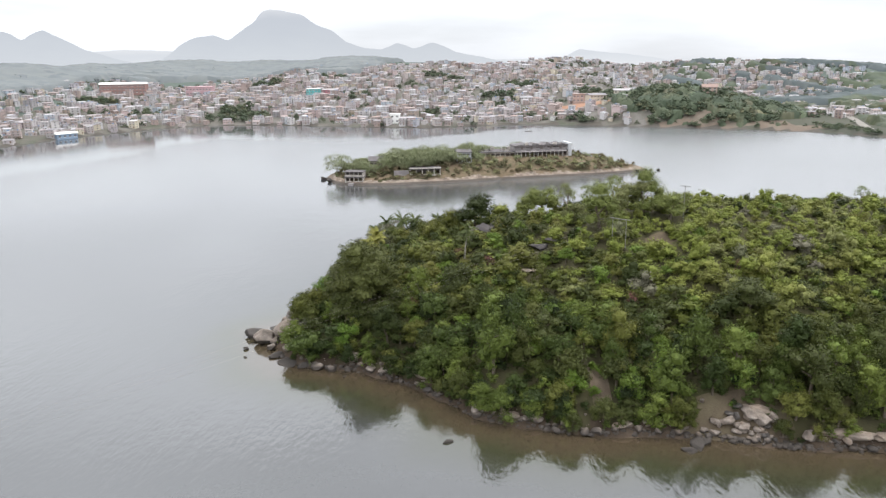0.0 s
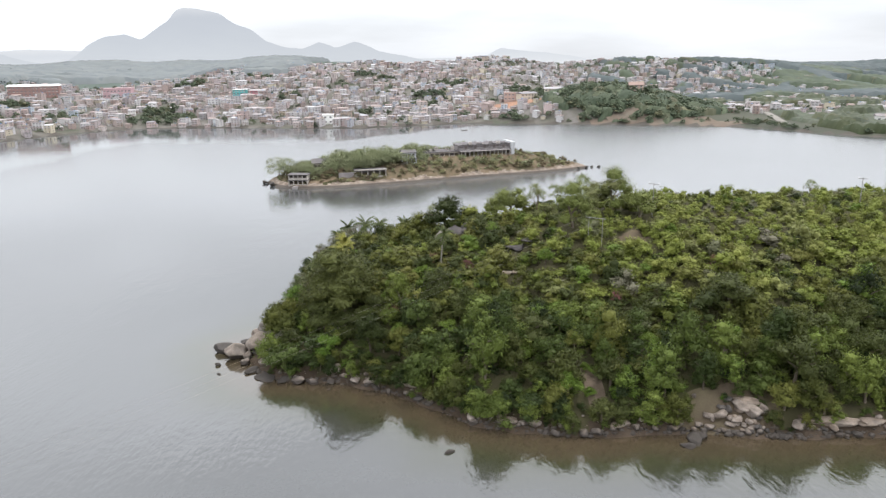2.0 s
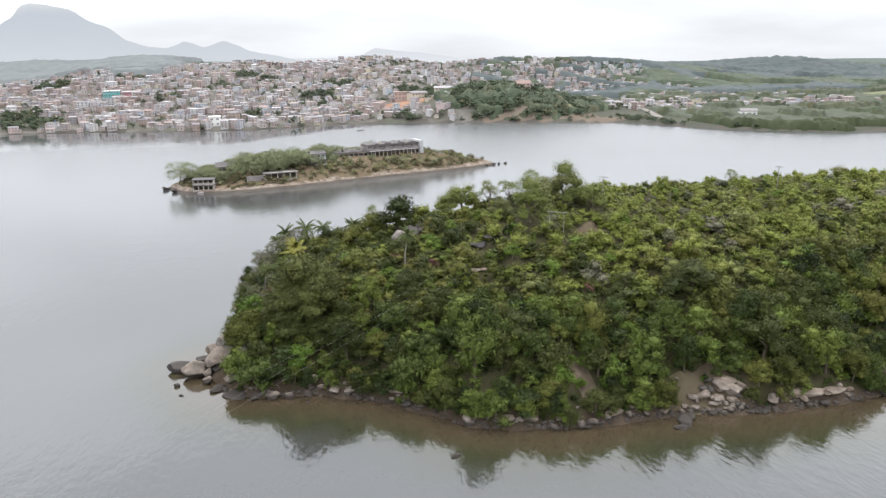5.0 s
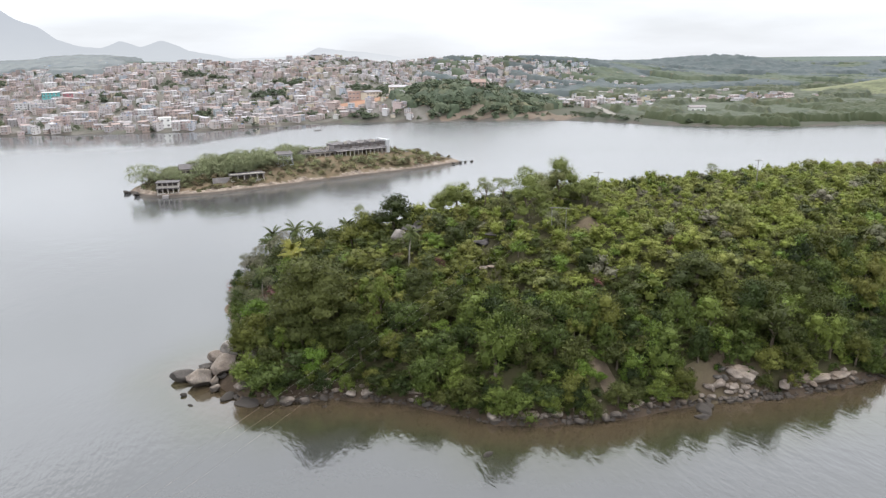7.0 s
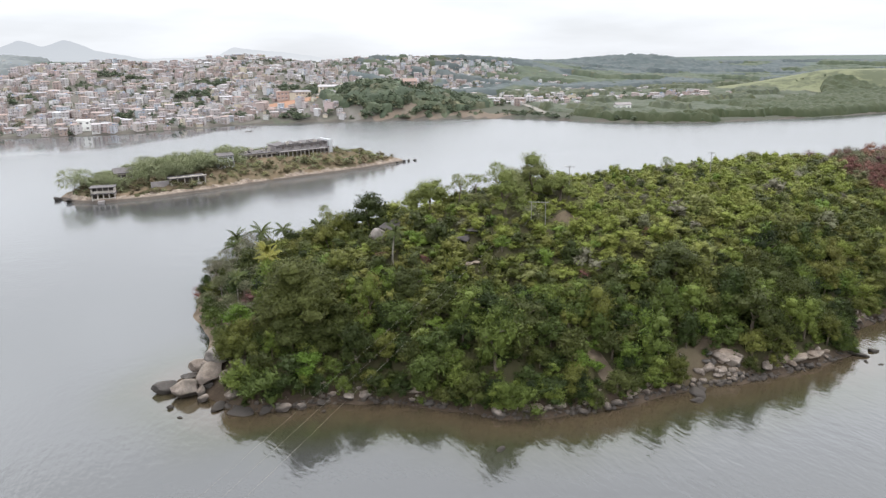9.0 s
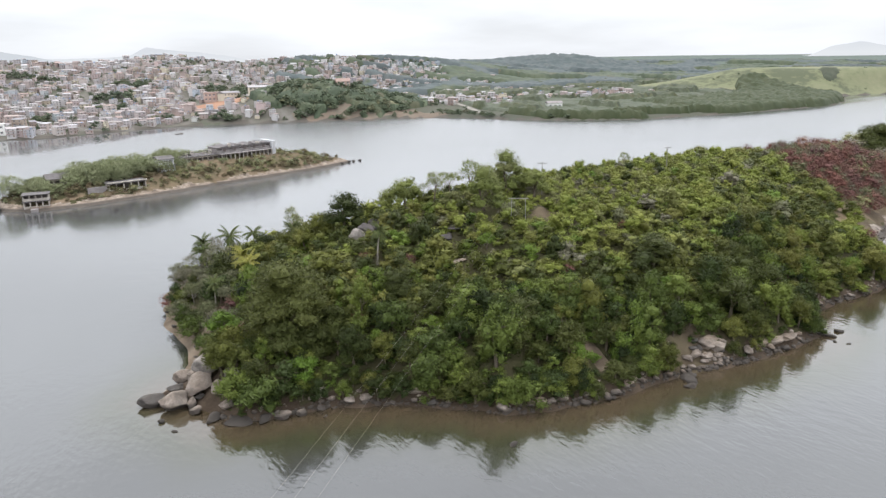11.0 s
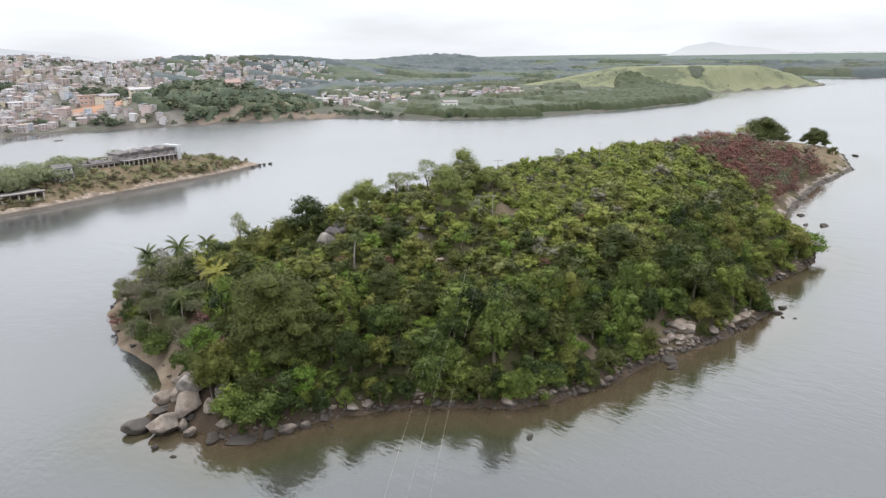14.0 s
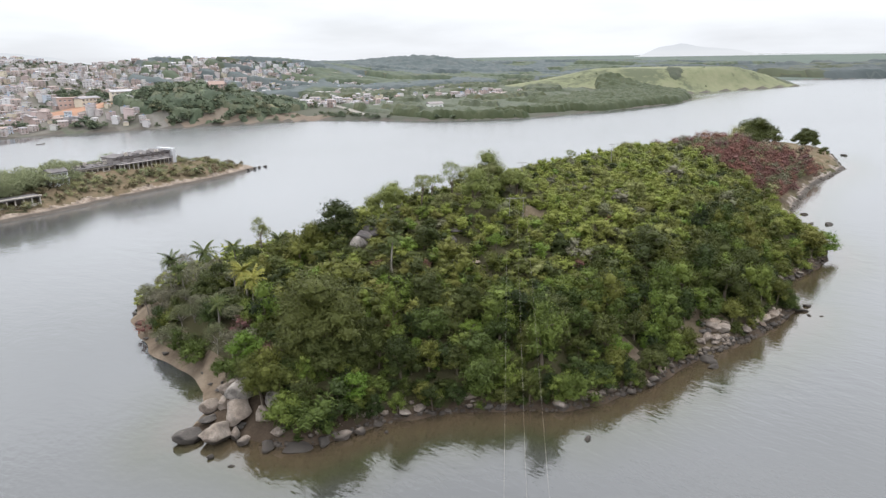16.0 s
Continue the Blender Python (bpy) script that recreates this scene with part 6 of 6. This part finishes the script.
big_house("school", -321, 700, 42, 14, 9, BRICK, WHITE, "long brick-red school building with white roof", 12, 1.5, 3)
big_house("pink_hall", -262, 745, 26, 14, 9, PINK, PINK, "large pink hall above the houses", 5, 0, 2)
big_house("salmon_villa", 205, 575, 11, 9, 4.5, ORANGE, RUST, "salmon villa with hipped roof on a wooded hill", -15, 2.5)
big_house("clay_terrace", 122, 648, 26, 10, 7, ORANGE, ROOFS, "unfinished orange brick terrace above bare clay", -10, 0, 2)
big_house("white_shed", 350, 474, 12, 8, 4, WHITE, ROOFS, "white house with pale roof behind mangroves", -25, 1.5, 1)
big_house("blue_shed", -268, 486, 14, 7, 3.2, plain("faded_blue_sheet", (0.22, 0.29, 0.38), 0.7, wear=0.15), WHITE, "blue boat shed with white roof at the water", 55, 1.0, 1)
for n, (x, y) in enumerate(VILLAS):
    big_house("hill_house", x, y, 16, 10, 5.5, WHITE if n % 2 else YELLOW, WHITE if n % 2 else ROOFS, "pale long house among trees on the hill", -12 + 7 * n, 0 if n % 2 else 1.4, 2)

# the road down to the shore, a strip laid on the ground
rx = np.linspace(0, 1, 24)
centre = np.stack([278 + 34 * rx, 470 + 95 * rx], -1)
rows = np.concatenate([centre + np.array([-2.8, 1.0]), centre + np.array([2.8, -1.0])])
rz = main_height(rows[:, 0], rows[:, 1]) + 0.35
n = np.arange(24)
link = np.stack([n[:-1], n[:-1] + 24, n[1:] + 24, n[1:]], -1)
tagged(link_mesh("road", mesh_of("road", np.c_[rows, rz], link), ROAD), "pale dusty road running down to the shore", "road", kind="structure")

# ---- far woods ----
rng = np.random.default_rng(77)


def scatter(count, x0, x1, y0, y1, test):
    px, py = rng.uniform(x0, x1, count), rng.uniform(y0, y1, count)
    ok = test(px, py, edge_distance(px, py, SHORE))
    px, py = px[ok], py[ok]
    return list(zip(px, py, main_height(px, py)))


def rows_of(places, lo, hi, slot=0):
    return [[x, y, z - 0.4, rng.uniform(lo, hi), rng.uniform(0, 6.28), int(rng.integers(0, 9)), rng.random(), slot] for x, y, z in places]


shore_woods = rows_of(scatter(800, 300, 640, 340, 520, lambda x, y, d: (d > 3) & (d < 55 + 10 * waves(x, y, 60, 3)) & ((x > 425) | (waves(x, y, 45, 23) > 0.15) & (d < 30))), 0.42, 0.72)
shore_woods += rows_of(scatter(560, 255, 345, 400, 520, lambda x, y, d: (d > 3) & (d < 30) & (waves(x, y, 35, 29) > -0.2) & (np.abs(x - 285) > 9)), 0.4, 0.7)
shore_woods += rows_of(scatter(760, 130, 265, 520, 660, lambda x, y, d: (d > 14 + 8 * waves(x, y, 30, 61)) & (bump_at(x, y, 205, 577, 62, 44, -0.25) > 0.3) & (np.hypot(x - 205, y - 568) > 11) & ~by_villa(x, y)), 0.6, 1.05)
shore_woods += rows_of(scatter(160, 150, 262, 480, 560, lambda x, y, d: (d > 4) & (d < 16) & (waves(x, y, 18, 9) > 0.1)), 0.35, 0.6)
shore_woods += [[x, y, z - 0.4, s, rng.uniform(0, 6.28), int(rng.integers(0, 9)), rng.random(), 0] for x, y, z, s in tree_spots]
thicket("shore_woods", FAR_TREE, shore_woods, [LEAF_GROVE], "dark green trees along the far shore and between houses", "trees")
hill_woods = rows_of(scatter(160, 700, 1100, 900, 1250, lambda x, y, d: bump_at(x, y, 900, 1070, 150, 75, -0.75) > 0.2), 0.5, 0.75, 1)
hill_woods += rows_of(scatter(160, 250, 1250, 700, 1200, lambda x, y, d: (waves(x, y, 150, 14) > -0.35) & (d > 60)), 0.4, 0.8, 1)
hill_woods += rows_of(scatter(120, -1100, -250, 500, 1300, lambda x, y, d: (d > 60) & ((x < -380) | (d > 430)) & (waves(x, y, 160, 16) > 0.0)), 0.35, 0.65, 1)
hill_woods += rows_of(scatter(700, -760, -320, 480, 1100, lambda x, y, d: (d > 30) & ((x < -390) | (d > 200) & (x < -340))), 0.5, 0.9, 1)
hill_woods += rows_of(scatter(80, 600, 860, 380, 560, lambda x, y, d: (d > 5) & (np.abs(waves(x, y, 60, 27)) < 0.10) & (bump_at(x, y, 735, 470, 135, 60, -0.66) > 0.3)), 0.25, 0.4)
hill_woods += rows_of(scatter(90, 380, 900, 440, 760, lambda x, y, d: (d > 50) & (waves(x, y, 120, 34) > 0.1) & (bump_at(x, y, 735, 470, 135, 60, -0.66) < 0.2)), 0.35, 0.6)
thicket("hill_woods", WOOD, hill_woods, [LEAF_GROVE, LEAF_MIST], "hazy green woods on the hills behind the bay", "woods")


def canopy(name, x0, x1, y0, y1, step, cell, cover, mats, label, seed, leaf, sprays, relief):
    """A closed canopy of many crowns: each cell of the plan holds one domed crown with its own height and tone."""
    rng = np.random.default_rng(seed)
    px, py = np.meshgrid(np.arange(x0, x1, step), np.arange(y0, y1, step))
    px, py = px + rng.uniform(-0.3, 0.3, px.shape) * step, py + rng.uniform(-0.3, 0.3, px.shape) * step
    nx, ny = int((x1 - x0) / cell) + 5, int((y1 - y0) / cell) + 5
    jit, tall, hue = rng.uniform(0.1, 0.9, (2, nx, ny)), rng.uniform(0.62, 1.12, (nx, ny)), rng.random((nx, ny))
    ci, cj = ((px - x0) / cell).astype(int) + 2, ((py - y0) / cell).astype(int) + 2
    dome, tone = np.zeros(px.shape), np.zeros(px.shape)
    for a in (-1, 0, 1):
        for b in (-1, 0, 1):
            i, j = ci + a, cj + b
            far = np.hypot(px - x0 - (i - 2 + jit[0, i, j]) * cell, py - y0 - (j - 2 + jit[1, i, j]) * cell) / (1.0 * cell)
            h = tall[i, j] * np.sqrt(np.clip(1 - far**2, 0, None))
            tone = np.where(h > dome, hue[i, j], tone)
            dome = np.maximum(dome, h)
    high, slot = cover(px, py, edge_distance(px, py, SHORE))
    high[[0, 1, -1, -2]], high[:, [0, 1, -1, -2]] = 0, 0
    up = np.where(high > 0, high * (1 - relief + (relief + 0.1) * dome) * rng.uniform(0.84, 1.16, px.shape), -0.6)
    verts = np.stack([px, py, main_height(px, py) + up], -1).reshape(-1, 3)
    n = np.arange(px.size).reshape(px.shape)
    quads = np.stack([n[:-1, :-1], n[:-1, 1:], n[1:, 1:], n[1:, :-1]], -1).reshape(-1, 4)
    ok = (high.ravel()[quads] > 0).any(1)
    quads = quads[ok]
    used, back = np.unique(quads), np.zeros(px.size, int)
    back[used] = np.arange(len(used))
    verts, tone, kinds, quads = verts[used], tone.ravel()[used], slot.ravel()[quads[np.arange(len(quads)), high.ravel()[quads].argmax(1)]], back[quads]
    pick = rng.integers(0, len(quads), int(sprays * len(quads)))
    u, w = rng.random((2, len(pick), 1))
    a, b, c, e = (verts[quads[pick, k]] for k in range(4))
    out = np.cross(b - a, e - a)
    out /= np.linalg.norm(out, axis=1)[:, None] + 1e-9
    lv, _, lt = leaf_cards(rng, (a * (1 - u) + b * u) * (1 - w) + (e * (1 - u) + c * u) * w + 0.3 * leaf * out, out, leaf, 0.45, 0.8)
    mesh = mesh_of(name, np.concatenate([verts, lv]), quads, lt + len(verts), np.concatenate([tone, np.repeat(tone[quads[pick, 0]], 3)]), np.concatenate([kinds, kinds[pick]]))
    mesh.polygons.foreach_set("use_smooth", np.arange(len(mesh.polygons)) < len(quads))
    return tagged(link_mesh(name, mesh, mats), label, "woods", kind="stuff")


def valley_cover(x, y, d):
    """Height of the growth and its kind on the plain: mangrove, marsh scrub, woods."""
    pasture = bump_at(x, y, 735, 470, 135, 56, -0.66)
    lots = np.maximum.reduce([bump_at(x, y, 345, 600, 60, 36), bump_at(x, y, 470, 560, 60, 24), bump_at(x, y, 262, 560, 24, 22)])
    road_gap = np.abs(x - 278 - 0.358 * (y - 470)) < 7
    high, slot = np.zeros(x.shape), np.full(x.shape, 1)
    plain_here = (d > 30) & (x > 300) & (waves(x, y, 60, 34) > -0.75) & (x < 760)
    high = np.where(plain_here, 2.2, high)
    woods = (d > 40) & (waves(x, y, 110, 34) > 0.35)
    high, slot = np.where(woods, 5.5, high), np.where(woods, 2, slot)
    belt = (d > 2.5) & (d < np.where(x > 430, 95, 46) + 14 * waves(x, y, 60, 3)) & ((x > 415) | (waves(x, y, 45, 23) > 0.05) & (d < 28)) & (x < 650)
    high, slot = np.where(belt, 5.2 * smooth(d, -4, 9), high), np.where(belt, 0, slot)
    scrub = (pasture > 0.10) & (waves(x, y, 95, 27) > 0.72) & (d > 8)
    high, slot = np.where(scrub, 1.4, high), np.where(scrub, 1, slot)
    clear = ((pasture > 0.10) & ~belt & ~scrub) | (lots > 0.28) & ~belt | road_gap
    return np.where(clear, 0, high), slot


def hill_cover(x, y, d):
    forest = bump_at(x, y, 900, 1070, 165, 85, -0.75) > 0.12
    woods = (waves(x, y, 150, 14) > -0.25) & (d > 60) & ((bump_at(x, y, 320, 880, 170, 130) < 0.35) | (waves(x, y, 60, 18) > 0.3))
    return np.where(forest, 9.0, np.where(woods, 6.0, 0.0)), np.where(forest | (waves(x, y, 200, 2) > 0.0), 0, 1)


def headland_cover(x, y, d):
    near = bump_at(x, y, 205, 577, 66, 46, -0.25)
    villa = np.hypot(x - 205, y - 568) < 11
    here = (d > 16 + 7 * waves(x, y, 26, 61)) & (near > 0.28) & ~villa & ~by_villa(x, y) & (waves(x, y, 38, 6) > -0.8)
    low = (d > 3) & (d < 14) & (x > 150) & (waves(x, y, 20, 9) > 0.45)
    return np.where(here, 4.4, np.where(low, 2.2, 0.0)), np.where(waves(x, y, 30, 12) > 0.7, 1, 0)


canopy("valley_growth", 290, 900, 345, 760, 2.6, 6.5, valley_cover, [MANGROVE, REEDS, LEAF_FAR], "green mangrove belt and marsh scrub on the plain", 1, 0.5, 0.0, 0.75)
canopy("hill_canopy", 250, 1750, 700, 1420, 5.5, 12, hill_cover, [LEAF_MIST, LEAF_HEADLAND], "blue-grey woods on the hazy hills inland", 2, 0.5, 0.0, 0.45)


def ridge_cover(x, y, d):
    here = (d > 310 + 40 * waves(x, y, 90, 8)) & (x < -120 + 60 * waves(x, y, 200, 4)) | (x < -380) & (d > 30)
    return np.where(here, 6.5, 0.0), np.where(waves(x, y, 160, 5) > 0.2, 1, 0)


def far_shore_cover(x, y, d):
    band = (d > 4) & (d < 420 + 60 * waves(x, y, 300, 6)) & (waves(x, y, 170, 13) > -0.7)
    return np.where(band, 6.0 + 4.0 * (waves(x, y, 260, 7) > 0.1), 0.0), np.where(waves(x, y, 220, 31) > 0.2, 1, 0)


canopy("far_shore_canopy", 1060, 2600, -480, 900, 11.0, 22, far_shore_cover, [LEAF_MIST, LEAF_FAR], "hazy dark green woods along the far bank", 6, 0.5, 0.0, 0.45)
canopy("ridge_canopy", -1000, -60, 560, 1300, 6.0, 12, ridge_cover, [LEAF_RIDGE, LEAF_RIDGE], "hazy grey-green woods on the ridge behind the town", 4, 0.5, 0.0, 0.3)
canopy("headland_canopy", 125, 280, 500, 665, 2.0, 8.5, headland_cover, [LEAF_HEADLAND, LEAF_GROVE], "mixed green trees covering the headland", 3, 0.45, 1.6, 0.85)

# a small boat out on the water
top = tagged(new("rowing_boat"), "small dark rowing boat on the open bay", "boat")
top.matrix_basis = pose(54.4, 507.7, 0, 0, 0, 15)
bm = bmesh.new()
ring = []
for k, (x, w, z) in enumerate([(-2.6, 0.5, 0.45), (-1.3, 0.8, 0.38), (0.3, 0.85, 0.38), (1.8, 0.55, 0.45), (2.9, 0.06, 0.62)]):
    ring.append([bm.verts.new(p) for p in ((x, -w, z), (x * 0.92, -w * 0.55, -0.15), (x * 0.92, w * 0.55, -0.15), (x, w, z))])
for a, b in zip(ring, ring[1:]):
    for k in range(3):
        bm.faces.new([a[k], b[k], b[k + 1], a[k + 1]])
bm.faces.new(ring[0])
part("hull", bm, BOAT, top)
for x in (-1.2, 0.6):
    part("thwart", box(bmesh.new(), x - 0.15, -0.75, 0.22, x + 0.15, 0.75, 0.28), BOAT, top)
